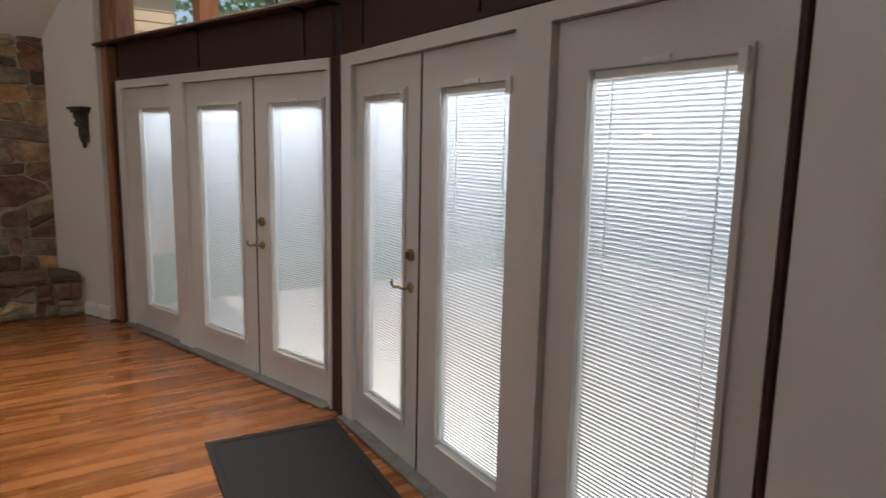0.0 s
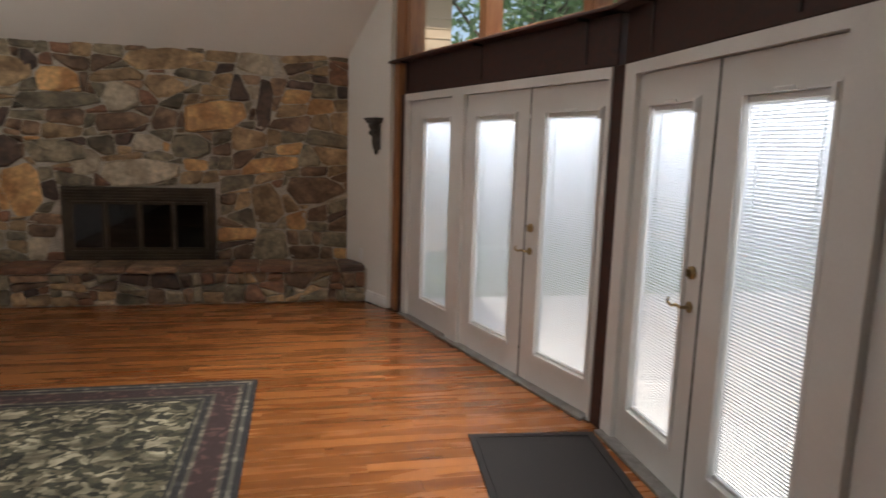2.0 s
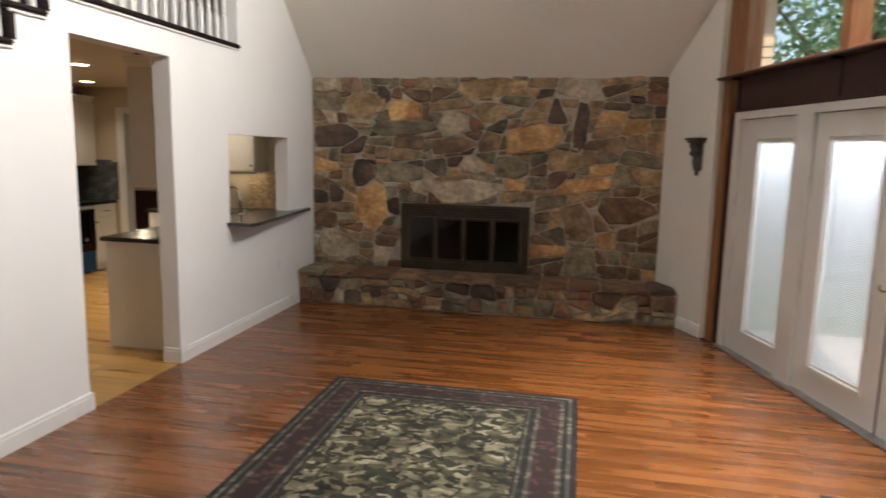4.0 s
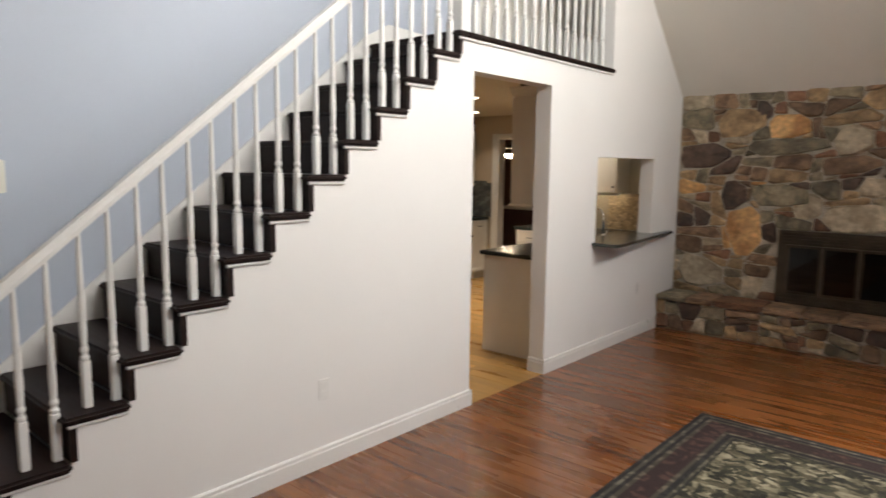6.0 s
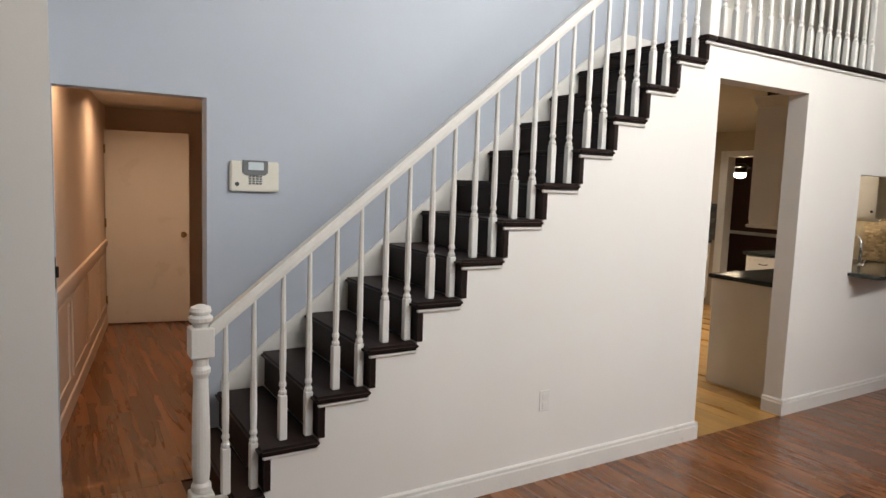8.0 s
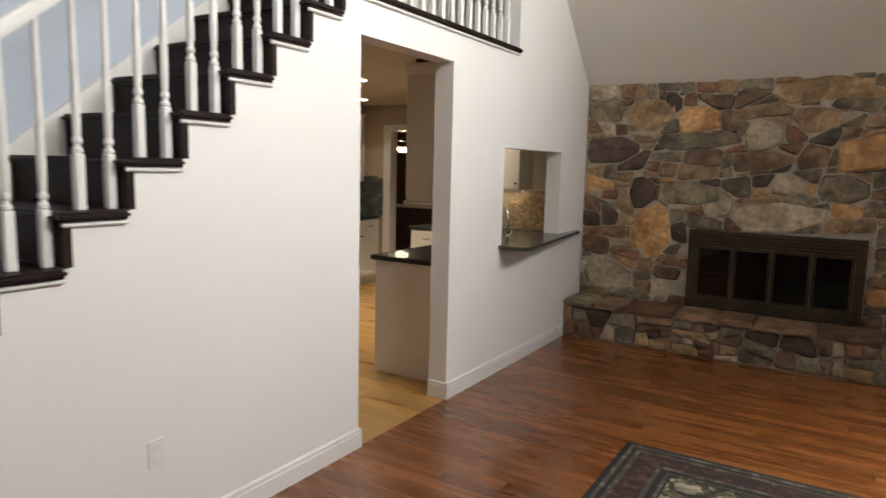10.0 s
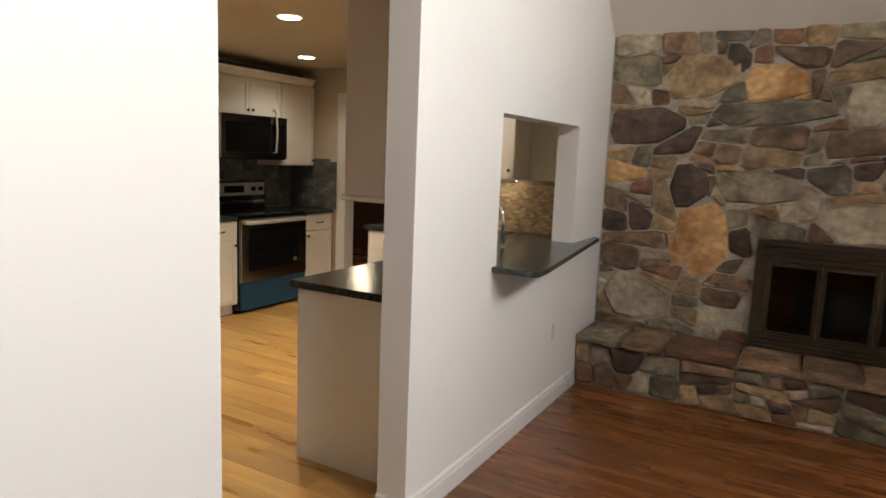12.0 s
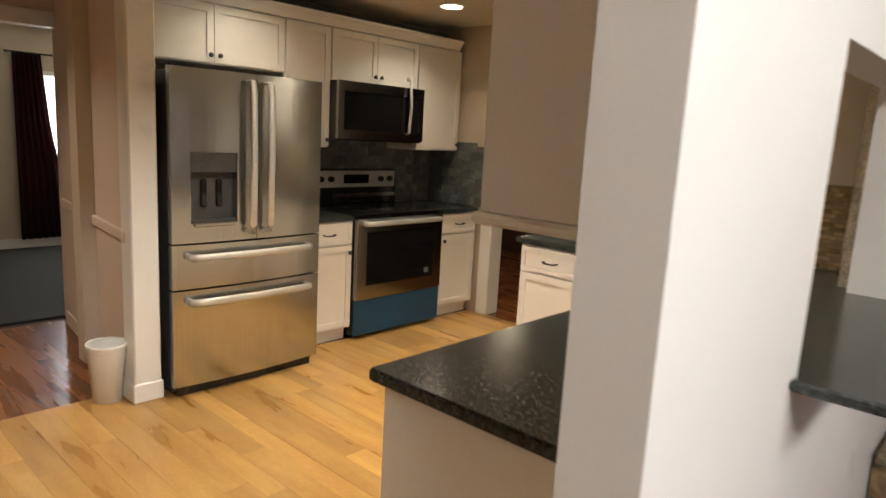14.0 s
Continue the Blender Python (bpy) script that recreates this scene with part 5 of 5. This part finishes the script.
part("spout", tube([(0, 0, 0.05), (0, 0, 0.26)] + [(-0.09 + 0.09 * math.cos(a), 0, 0.26 + 0.09 * math.sin(a)) for a in [k * math.pi / 10 for k in range(1, 11)]] + [(-0.18, 0, 0.20)], 0.012, 12), M_CHROME, fc, smooth=True)
part("lever", tube([(0, 0.015, 0.07), (0, 0.06, 0.10), (0, 0.09, 0.13)], 0.006), M_CHROME, fc, smooth=True)

up = thing("wall_cabinet", (0, 0, 0), "white wall cabinet hanging over the counter end", "cabinet", "wall cabinets")
part("body", boxes((-2.02, WB - 0.002, 5.13, 5.60, 1.345, 2.25)), M_CABINET, up)
part("end_panel", boxes((-2.025, WB - 0.003, 5.112, 5.129, 1.345, 2.25), bevel=0.003), M_CABINET, up)
part("light_rail", boxes((-2.048, WB - 0.003, 5.103, 5.60, 1.317, 1.344), bevel=0.008), M_CABINET, up)
part("crown", prism([(0.0, 0.0), (-0.03, 0.02), (-0.06, 0.06), (-0.06, 0.075), (0.0, 0.075)], "x", -2.02, WB - 0.003), M_CABINET, up).matrix_basis = pose(0, 5.112, 2.252)
part("door", boxes((-2.045, -2.027, 5.135, 5.595, 1.375, 2.245), bevel=0.003), M_CABINET, up)
# same near-black stand-in for the shadowed gap over this cabinet
s2 = thing("cabinet_gap_shade", (0, 0, 2.33), "dark strip standing in for the shaded gap above the hanging cabinet", "strip")
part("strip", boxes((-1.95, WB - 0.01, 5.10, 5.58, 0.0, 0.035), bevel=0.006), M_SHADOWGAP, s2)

# return cabinets and mosaic wall
ret = base_cabinet(pose(-3.45, 7.27, 0, 0, 0, -90), 0.46, "white shaker base cabinet with a drawer at the far counter")
base_cabinet(pose(-2.98, 7.27, 0, 0, 0, -90), 0.68, "white shaker base cabinet under the far counter")
c = thing("countertop", (0, 0, 0.878), "dark granite countertop of the far cabinets", "countertop")
part("slab", boxes((-3.49, -2.332, 7.245, 7.885, 0.0, 0.036), bevel=0.006, segments=2), M_GRANITE, c)
uc = thing("wall_cabinet", (0, 0, 0), "white wall cabinet above the mosaic backsplash", "cabinet", "wall cabinets")
part("body", boxes((-2.95, -2.25, 7.57, 7.899, 1.37, 2.20)), M_CABINET, uc)
d = part("door", pierced("y", 7.548, 7.568, -2.60, -2.252, 1.375, 2.195, ((-2.55, -2.30, 1.42, 2.15),)), M_CABINET, uc)
part("panel", boxes((-2.55, -2.30, 7.556, 7.566, 1.42, 2.15)), M_CABINET, d)
part("door", boxes((-2.948, -2.604, 7.548, 7.568, 1.375, 2.195), bevel=0.003), M_CABINET, uc)
kn = part("knob", turned([(0, 0.006), (0.014, 0.006), (0.018, 0.014), (0.03, 0.01)], 12), M_DARKPLASTIC, d)
kn.matrix_basis = pose(-2.285, 7.548, 1.44, 90, 0, 0)
light = thing("under_cabinet_light", (-2.6, 7.75, 1.345), "slim warm light bar under the wall cabinet", "light")
part("housing", boxes((-0.3, 0.3, -0.03, 0.03, 0.012, 0.024)), M_WHITEPLASTIC, light)
part("lens", boxes((-0.29, 0.29, -0.025, 0.025, 0.004, 0.0118)), M_LAMP, light)
# lip added to screen the glowing lens from the living room
part("lip", boxes((-0.31, 0.31, -0.040, -0.032, -0.012, 0.024)), M_CABINET, light, "white lip added to hide the lit lens of the light bar")
mos = thing("mosaic_backsplash", (0, 0, 0), "tan and brown mosaic tile backsplash", "backsplash", kind="structure")
part("grout", boxes((-2.95, WB - 0.002, 7.888, 7.899, 0.915, 1.36)), M_GROUT_TAN, mos)
tile_mesh = None
rng = random.Random(11)
row = 0
z = 0.918
while z < 1.345:
    x = -2.52 + (0.02 if row % 2 else 0)
    while x < WB - 0.05:
        if tile_mesh is None:
            ob = part("tile", boxes((0.001, 0.041, -0.005, 0.0, 0.001, 0.021), bevel=0.0012), M_MOSAIC, mos)
            tile_mesh = ob.data
        else:
            ob = new("tile", tile_mesh)
            ob.parent = mos
        ob.matrix_basis = pose(x, 7.888, z)
        x += 0.043
    z += 0.0225
    row += 1
bs = thing("tile_backsplash", (0, 0, 0), "dark grey glass tile backsplash behind the stove", "backsplash", kind="structure")
part("grout", boxes((KX, KX + 0.006, 6.5, KN, 0.915, 1.42), (KX + 0.006, -4.63, KN - 0.006, KN, 0.915, 1.42)), M_GROUT, bs)
shared = {}


def tile_at(m, w, h):
    if not shared:
        ob = part("tile", boxes((0.0, 0.006, 0.001, w - 0.001, 0.001, h - 0.001), bevel=0.001), M_TILE, bs)
        shared["mesh"] = ob.data
    else:
        ob = new("tile", shared["mesh"])
        ob.parent = bs
    ob.matrix_basis = m


row = 0
z = 0.918
while z < 1.40:
    y = 6.5 + (0.0 if row % 2 else 0.075)
    while y + 0.15 <= KN:
        tile_at(pose(KX + 0.0062, y, z), 0.149, 0.074)
        y += 0.151
    x = -4.64 - (0.0 if row % 2 else 0.075)
    while x - 0.15 > KX:
        tile_at(pose(x, KN - 0.0062, z, 0, 0, -90) @ pose(0, -0.15, 0), 0.149, 0.074)
        x -= 0.151
    z += 0.0765
    row += 1

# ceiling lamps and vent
# last two are unseen, added to brighten the refrigerator and the wall stub
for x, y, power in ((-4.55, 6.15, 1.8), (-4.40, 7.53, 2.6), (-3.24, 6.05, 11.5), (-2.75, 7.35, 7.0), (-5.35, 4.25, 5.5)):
    can = thing("recessed_light", (x, y, KITCHEN_Z), "lit recessed ceiling light with a white trim ring, two of five added unseen", "ceiling light", "recessed lights")
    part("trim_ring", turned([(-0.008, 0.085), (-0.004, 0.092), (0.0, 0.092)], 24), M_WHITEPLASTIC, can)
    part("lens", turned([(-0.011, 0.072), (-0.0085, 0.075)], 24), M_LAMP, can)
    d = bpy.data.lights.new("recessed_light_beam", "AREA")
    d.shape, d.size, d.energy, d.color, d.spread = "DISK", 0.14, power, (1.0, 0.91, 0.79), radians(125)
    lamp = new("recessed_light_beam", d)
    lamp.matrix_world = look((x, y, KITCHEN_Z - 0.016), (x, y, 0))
vent = thing("ceiling_vent", (-5.10, 6.50, KITCHEN_Z), "dark metal ceiling air vent", "vent")
part("frame", boxes((-0.10, 0.10, -0.20, 0.20, -0.010, -0.001), bevel=0.003), M_BRONZE, vent)
for k in range(7):
    part("slat", boxes((-0.085 + k * 0.026, -0.072 + k * 0.026, -0.185, 0.185, -0.016, -0.0102)), M_SHADOWGAP, vent)
fan = thing("ceiling_fan", (-5.02, 9.3, 1.80), "dark ceiling fan with a lit white glass bowl", "ceiling fan")
part("bowl", turned([(-0.0, 0.02), (0.012, 0.055), (0.03, 0.08), (0.055, 0.088), (0.07, 0.085)], 24), M_BOWL, fan, "lit white glass bowl", smooth=True)
part("motor", turned([(0.07, 0.08), (0.09, 0.10), (0.19, 0.11), (0.22, 0.05)], 20), M_BRONZE, fan, smooth=True)
part("rod", turned([(0.22, 0.014), (0.598, 0.014)], 10), M_BRONZE, fan)
for k in range(5):
    bl = part("blade", boxes((0.12, 0.60, -0.06, 0.06, 0.155, 0.163), bevel=0.003), M_DARKWOOD, fan)
    bl.matrix_basis = pose(0, 0, 0, 0, 0, 72 * k + 10)
bin_ = thing("waste_bin", (-4.66, 5.26, 0.0), "small white plastic waste bin beside the wall end", "waste bin")
bm = bmesh.new()
prof = [(0.0, 0.072), (0.30, 0.098), (0.313, 0.104), (0.320, 0.100), (0.310, 0.093), (0.02, 0.066)]
rings = [[bm.verts.new((r * math.cos(a), r * math.sin(a), z)) for a in [2 * math.pi * k / 28 for k in range(28)]] for z, r in prof]
for lo, hi in zip(rings, rings[1:]):
    for k in range(28):
        bm.faces.new((lo[k], lo[(k + 1) % 28], hi[(k + 1) % 28], hi[k]))
bm.faces.new(rings[0][::-1]), bm.faces.new(rings[-1])
part("tub", bm, M_WHITEPLASTIC, bin_, smooth=True)

# ==== HALL ====
hall_rz = math.degrees(math.atan2(0.578, -3.83))
hall_m = pose(-2.62, 0.30, 0, 0, 0, hall_rz)
for name, rows, mat_, lab, cat in (("wall_hall_left", ((-0.17, 4.2, 0.0, 0.12, 0, 2.3),), M_HALL, "beige-pink hall wall with wainscot", "wall"),
                                  ("baseboard_hall", ((-0.15, 4.0, -0.016, 0.0, 0, 0.11),), M_HALL, "painted hall baseboard", "baseboard"),
                                  ("chair_rail_hall", ((-0.15, 3.85, -0.024, 0.0, 0.83, 0.89),), M_HALL, "painted chair rail in the hall", "trim")):
    ob = structure(part(name, boxes(*rows, bevel=0.0 if cat == "wall" else 0.004), mat_), lab, cat)
    ob.matrix_basis = hall_m
for k in range(4):
    a = 0.3 + k * 0.92
    ob = structure(part("trim_wainscot", pierced("y", -0.010, 0.0, a, a + 0.78, 0.20, 0.76, ((a + 0.03, a + 0.75, 0.23, 0.73),)), M_HALL), "painted wainscot frame in the hall", "trim")
    ob.matrix_basis = hall_m
structure(part("wall_hall_right", boxes((-6.6, BLUE_X - 0.121, 1.90, 2.0, 0, 2.3)), M_HALL), "beige-pink hall wall", "wall")
structure(part("wall_hall_end", boxes((-6.72, -6.60, 0.3, 2.0, 0, 2.3)), M_HALL), "beige-pink wall at the end of the hall", "wall")
structure(part("chair_rail_hall_end", boxes((-6.60, -6.578, 0.8, 1.9, 0.83, 0.89), bevel=0.004), M_HALL), "painted chair rail at the hall end", "trim")
structure(part("ceiling_hall", boxes((-6.72, BLUE_X - 0.12, 0.2, 2.0, 2.25, 2.31)), M_CREAM), "cream hall ceiling", "ceiling")
hd = thing("hall_door", (-6.32, 0.864, 0.012), "plain white slab door standing ajar", "door")
hd.matrix_basis = pose(-6.32, 0.864, 0.012, 0, 0, math.degrees(math.atan2(0.79, 0.18)))
part("slab", boxes((0.0, 0.80, 0.0, 0.04, 0.0, 1.985), bevel=0.003), M_TRIM, hd)
kn = part("door_knob", turned([(0, 0.03), (0.008, 0.03), (0.012, 0.012), (0.035, 0.012), (0.045, 0.027), (0.06, 0.026), (0.068, 0.012)], 16), M_BRASS, hd, smooth=True)
kn.matrix_basis = pose(0.745, 0.0, 0.93, 90, 0, 0)
for z in (0.2, 1.0, 1.75):
    part("hinge", boxes((-0.012, 0.012, -0.008, 0.008, z, z + 0.09)), M_BRASS, hd)
structure(part("trim_hall_door", boxes((-6.41, -6.31, 0.775, 0.848, 0, 2.07), bevel=0.004), M_TRIM), "white casing of the hall door", "trim")
for x, y, power in ((-3.25, 0.66, 3.2), (-5.05, 1.03, 6.5)):
    cl = thing("recessed_light", (x, y, 2.25), "round recessed ceiling light in the hall, lit", "ceiling light", "hall ceiling lights")
    part("trim_ring", turned([(-0.008, 0.074), (-0.010, 0.082), (-0.006, 0.095), (-0.001, 0.097)], 24), M_WHITEPLASTIC, cl, smooth=True)
    part("lens", turned([(-0.006, 0.001), (-0.006, 0.072), (-0.002, 0.073)], 24), M_LAMP, cl, "lit frosted lens")
    d = bpy.data.lights.new("recessed_light_beam", "AREA")
    d.shape, d.size, d.energy, d.color, d.spread = "DISK", 0.14, power, (1.0, 0.70, 0.47), radians(160)
    lamp = new("recessed_light_beam", d)
    lamp.matrix_world = look((x, y, 2.236), (x, y, 0))


# ---- small fittings ----
def plate(name, m, label, category, dark=False, holes=True):
    """A wall plate that faces -y in its own frame."""
    t = thing(name, (0, 0, 0), label, category, "wall plates")
    t.matrix_basis = m
    part("cover", boxes((-0.035, 0.035, -0.006, 0.0, -0.058, 0.058), bevel=0.003), M_DARKPLASTIC if dark else M_WHITEPLASTIC, t)
    if name == "light_switch":
        part("rocker", boxes((-0.012, 0.012, -0.016, -0.0062, -0.022, 0.022), bevel=0.003), M_BLACK if dark else M_WHITEPLASTIC, t)
    else:
        for z in (-0.026, 0.026):
            part("socket", boxes((-0.017, 0.017, -0.009, -0.0062, z - 0.017, z + 0.017), bevel=0.004), M_WHITEPLASTIC, t)
    return t


FACE_X = 90.0   # turns a plate to face +x
plate("power_outlet", pose(W, 2.625, 0.44, 0, 0, FACE_X), "white power outlet on the stair wall", "outlet")
plate("power_outlet", pose(W, 6.553, 0.475, 0, 0, FACE_X), "white power outlet below the pass-through", "outlet")
plate("light_switch", pose(-1.72, NEAR_Y, 1.20, 0, 0, 180), "dark bronze light switch on the partition", "switch", dark=True)
plate("light_switch", stub_m @ pose(0.10, 0.0, 1.13, 0, 0, 180), "dark light switch on the wall stub", "switch", dark=True)
plate("power_outlet", side.matrix_basis @ pose(0.30, 0.0, 0.46), "white power outlet beside the hearth", "outlet")
kp = thing("alarm_keypad", (BLUE_X, 1.29, 1.5865), "ivory alarm keypad with a small display", "alarm keypad", rz=90)
kp.scale = (0.93, 0.93, 0.93)
part("body", boxes((-0.135, 0.135, -0.032, 0.0, -0.085, 0.083), bevel=0.006, segments=2), M_PLASTIC, kp)
part("hood", prism([(-0.07, 0.088), (0.07, 0.088), (0.07, 0.02), (0.05, 0.005), (-0.05, 0.005), (-0.07, 0.02)], "y", -0.038, -0.0322), M_GREYPANEL, kp)
part("screen", boxes((-0.04, 0.045, -0.0405, -0.0382, 0.035, 0.078)), M_SCREEN, kp)
for i in range(4):
    for j in range(4):
        part("key", boxes((-0.036 + i * 0.02, -0.022 + i * 0.02, -0.036, -0.0322, -0.045 + j * 0.013, -0.036 + j * 0.013)), M_GREYPANEL, kp)
part("badge", turned([(0, 0.012), (0.003, 0.011)], 16), M_DARKPLASTIC, kp).matrix_basis = pose(-0.10, -0.0322, -0.045, 90, 0, 0)


def baseboard(name, a, b, label, h=0.115):
    """A moulded board along the floor from a to b; the room lies to the left of the way from a to b."""
    a, b = Vector((*a, 0)), Vector((*b, 0))
    d = b - a
    ob = structure(part(name, prism([(0.0, 0.0), (0.017, 0.0), (0.017, h - 0.03), (0.013, h - 0.022), (0.013, h - 0.008), (0.006, h), (0.0, h)], "x", 0.0, d.length), M_TRIM), label, "baseboard")
    ob.matrix_basis = Matrix.Translation(a) @ pose(0, 0, 0, 0, 0, math.degrees(math.atan2(d.y, d.x)))
    return ob


baseboard("baseboard_stair", (W, DOORWAY[0]), (W, STAIR_Y0 + 0.03), "white baseboard below the staircase")
baseboard("baseboard_pass", (W, HEARTH_Y + 0.0), (W, DOORWAY[1]), "white baseboard below the pass-through")
baseboard("baseboard_jamb_right", (W + 0.016, DOORWAY[1]), (WB, DOORWAY[1]), "white plinth around the doorway jamb")
baseboard("baseboard_jamb_left", (WB, DOORWAY[0]), (W + 0.016, DOORWAY[0]), "white plinth around the doorway jamb")
baseboard("baseboard_near", (BLUE_X, NEAR_Y), (-1.35, NEAR_Y), "white baseboard of the partition")
e0, e1 = side.matrix_basis @ Vector((0.42, 0, 0)), side.matrix_basis @ Vector((0.80, 0, 0))
baseboard("baseboard_side", (e1.x, e1.y), (e0.x, e0.y), "white baseboard beside the hearth")

# ==== OUTDOORS ====
structure(part("ground", boxes((-60, 120, -90, 90, -0.40, -0.30)), M_GRASS), "green lawn around the house", "ground")
structure(part("patio", boxes((2.5, 9.5, -4, 7.6, -0.298, -0.12)), M_PATIO), "pale concrete patio outside the doors", "patio")
house = thing("neighbouring_wing", (1.3, 11.8, -0.3), "tan lap-sided house wing with a sloping roof", "house")
part("wall", boxes((0.0, 3.0, 0.1, 6.0, 0.0, 4.6)), M_SIDING, house)
for k in range(28):
    part("siding_board", prism([(0.075, 0.0), (0.1, 0.0), (0.1, 0.175), (0.09, 0.175)], "x", -0.02, 3.02), M_SIDING, house).matrix_basis = pose(0, 0, 0.05 + k * 0.165)
part("roof", prism([(-0.4, 4.6), (3.4, 4.6), (1.5, 6.3)], "y", -0.4, 6.4), M_BARK, house)


def tree(x, y, h, spread, seed, label):
    rng = random.Random(seed)
    t = thing("tree", (x, y, -0.3), label, "tree", "garden trees")
    trunk = tube([(0, 0, 0), (0.05, 0.02, h * 0.25), (-0.04, 0.06, h * 0.5), (0.05, 0.0, h * 0.8)], 0.16 * h / 8, 9)
    for v in trunk.verts:
        f = 1.15 - 0.85 * v.co.z / h
        v.co.x *= f
        v.co.y *= f
    part("trunk", trunk, M_BARK, t)
    bm = bmesh.new()
    tips = []
    for k in range(16):
        a, z0 = rng.uniform(0, 6.28), h * rng.uniform(0.25, 0.7)
        r = spread * rng.uniform(0.5, 1.0)
        p = Vector((r * math.cos(a), r * math.sin(a), z0 + h * rng.uniform(0.08, 0.3)))
        tips.append(p)
        limb = tube([(0, 0, z0), (p.x * 0.5, p.y * 0.5, z0 + (p.z - z0) * 0.4), tuple(p)], 0.04 * h / 8, 5)
        part("limb", limb, M_BARK, t)
    for k in range(3800):
        c = rng.choice(tips) * rng.uniform(0.75, 1.08)
        p = c + Vector((rng.gauss(0, 1), rng.gauss(0, 1), rng.gauss(0, 0.8))) * spread * 0.30
        a = Vector((rng.gauss(0, 1), rng.gauss(0, 1), rng.gauss(0, 1))).normalized() * 0.13
        b = a.cross(Vector((rng.gauss(0, 1), rng.gauss(0, 1), rng.gauss(0, 1)))).normalized() * 0.06
        bm.faces.new([bm.verts.new(q) for q in (p - a, p - b, p + a, p + b)])
    part("crown", bm, M_LEAF, t, "green leafy crown")
    return t


tree(7.4, 16.5, 7.5, 2.4, 1, "leafy green tree beyond the house wing")
tree(10.0, 12.5, 9.0, 3.0, 2, "leafy green tree beyond the patio")
tree(14.0, 9.0, 8.5, 3.0, 3, "leafy green tree beyond the patio")
tree(16.0, 4.0, 9.0, 3.2, 4, "leafy green tree beyond the patio")
tree(16.0, -1.5, 9.0, 3.2, 5, "leafy green tree beyond the patio")
tree(9.5, 19.0, 9.5, 3.2, 6, "leafy green tree beyond the house wing")

rng = random.Random(71)
woods = bmesh.new()
for k in range(9000):
    y = rng.uniform(-30, 45)
    p = Vector((21 - 0.012 * (y - 5) ** 2 + rng.gauss(0, 1.3), y, -0.3 + rng.uniform(0, 1) ** 1.2 * (5.5 + 2.0 * math.sin(y * 0.7) + math.sin(y * 1.9))))
    a = Vector((rng.gauss(0, 1), rng.gauss(0, 1), rng.gauss(0, 1))).normalized() * rng.uniform(0.2, 0.36)
    b = a.cross(Vector((rng.gauss(0, 1), rng.gauss(0, 1), rng.gauss(0, 1)))).normalized() * rng.uniform(0.15, 0.26)
    woods.faces.new([woods.verts.new(q) for q in (p - a, p - b * 0.8, p + a, p + b)])
tagged(part("far_woods", woods, M_LEAF), "green leafy woods at the edge of the lawn", "woods", kind="stuff")

# ==== FLOOR PLANKS ====


def east_limit(y):
    if y > 6.66:
        return 2.265 + 0.4615 * (7.43 - y) - 0.01
    if y > 3.88:
        return 2.738 + 0.2804 * (6.514 - y) - 0.03
    return 3.475 - 0.02 * (3.80 - y) - 0.03


def lay_planks(parent, y0, y1, x_from, x_to, width, seed, near, material, far_material, lengths=(0.9, 2.6)):
    rng = random.Random(seed)
    rest = bmesh.new()
    made, y, row = 0, y0, 0
    while y < y1 - 0.01:
        w = min(width * rng.choice((1.0, 1.0, 1.0, 0.8)), y1 - y)
        x, end = x_from(y), min(x_to(y), x_to(y + w))
        first = True
        while x < end - 0.01:
            length = rng.uniform(*lengths) * (rng.uniform(0.3, 1.0) if first else 1.0)
            first = False
            if end - x - length < 0.3:
                length = end - x
            top = rng.uniform(-0.0006, 0.0006)
            b = (x + 0.0006, x + length - 0.0006, y + 0.0005, y + w - 0.0005, -0.0115, top)
            if near(x + length / 2, y) and made < 300:
                made += 1
                part("plank", boxes(b), material, parent)
            else:
                me = bpy.data.meshes.new("row")
                q = boxes(b)
                q.to_mesh(me)
                q.free()
                rest.from_mesh(me)
                bpy.data.meshes.remove(me)
            x += length
        y += w
        row += 1
    if len(rest.verts):
        tagged(part("planks_rest", rest, far_material, parent), kind="stuff")
    else:
        rest.free()


lay_planks(bpy.data.objects["floor_living"], -2.6, 7.05, lambda y: W if y > 0.9 else (BLUE_X if y > NEAR_Y - 0.085 else -1.35), east_limit, 0.108, 31,
           lambda x, y: y > 2.2, M_FLOOR, M_FLOOR_FAR)
lay_planks(bpy.data.objects["floor_living"], 0.30, 1.90, lambda y: -6.6, lambda y: BLUE_X - 0.001, 0.086, 33, lambda x, y: False, M_FLOOR, M_FLOOR_FAR)
lay_planks(bpy.data.objects["floor_kitchen"], 3.925, KN, lambda y: -4.72, lambda y: W - 0.002 if y < DOORWAY[1] + 0.13 else WB, 0.125, 35,
           lambda x, y: True, M_KFLOOR, M_KFLOOR_FAR, (0.6, 1.9))
lay_planks(bpy.data.objects["floor_kitchen"], 2.12, 3.80, lambda y: -4.72, lambda y: BLUE_X - 0.125, 0.125, 36, lambda x, y: False, M_KFLOOR, M_KFLOOR_FAR, (0.6, 1.9))
lay_planks(bpy.data.objects["floor_kitchen"], 2.12, 5.62, lambda y: -6.3, lambda y: -4.722, 0.086, 37, lambda x, y: False, M_FLOOR, M_FLOOR_FAR)
lay_planks(bpy.data.objects["floor_kitchen"], KN + 0.002, 11.0, lambda y: -6.88, lambda y: WB - 0.12, 0.086, 38, lambda x, y: False, M_FLOOR, M_FLOOR_FAR)
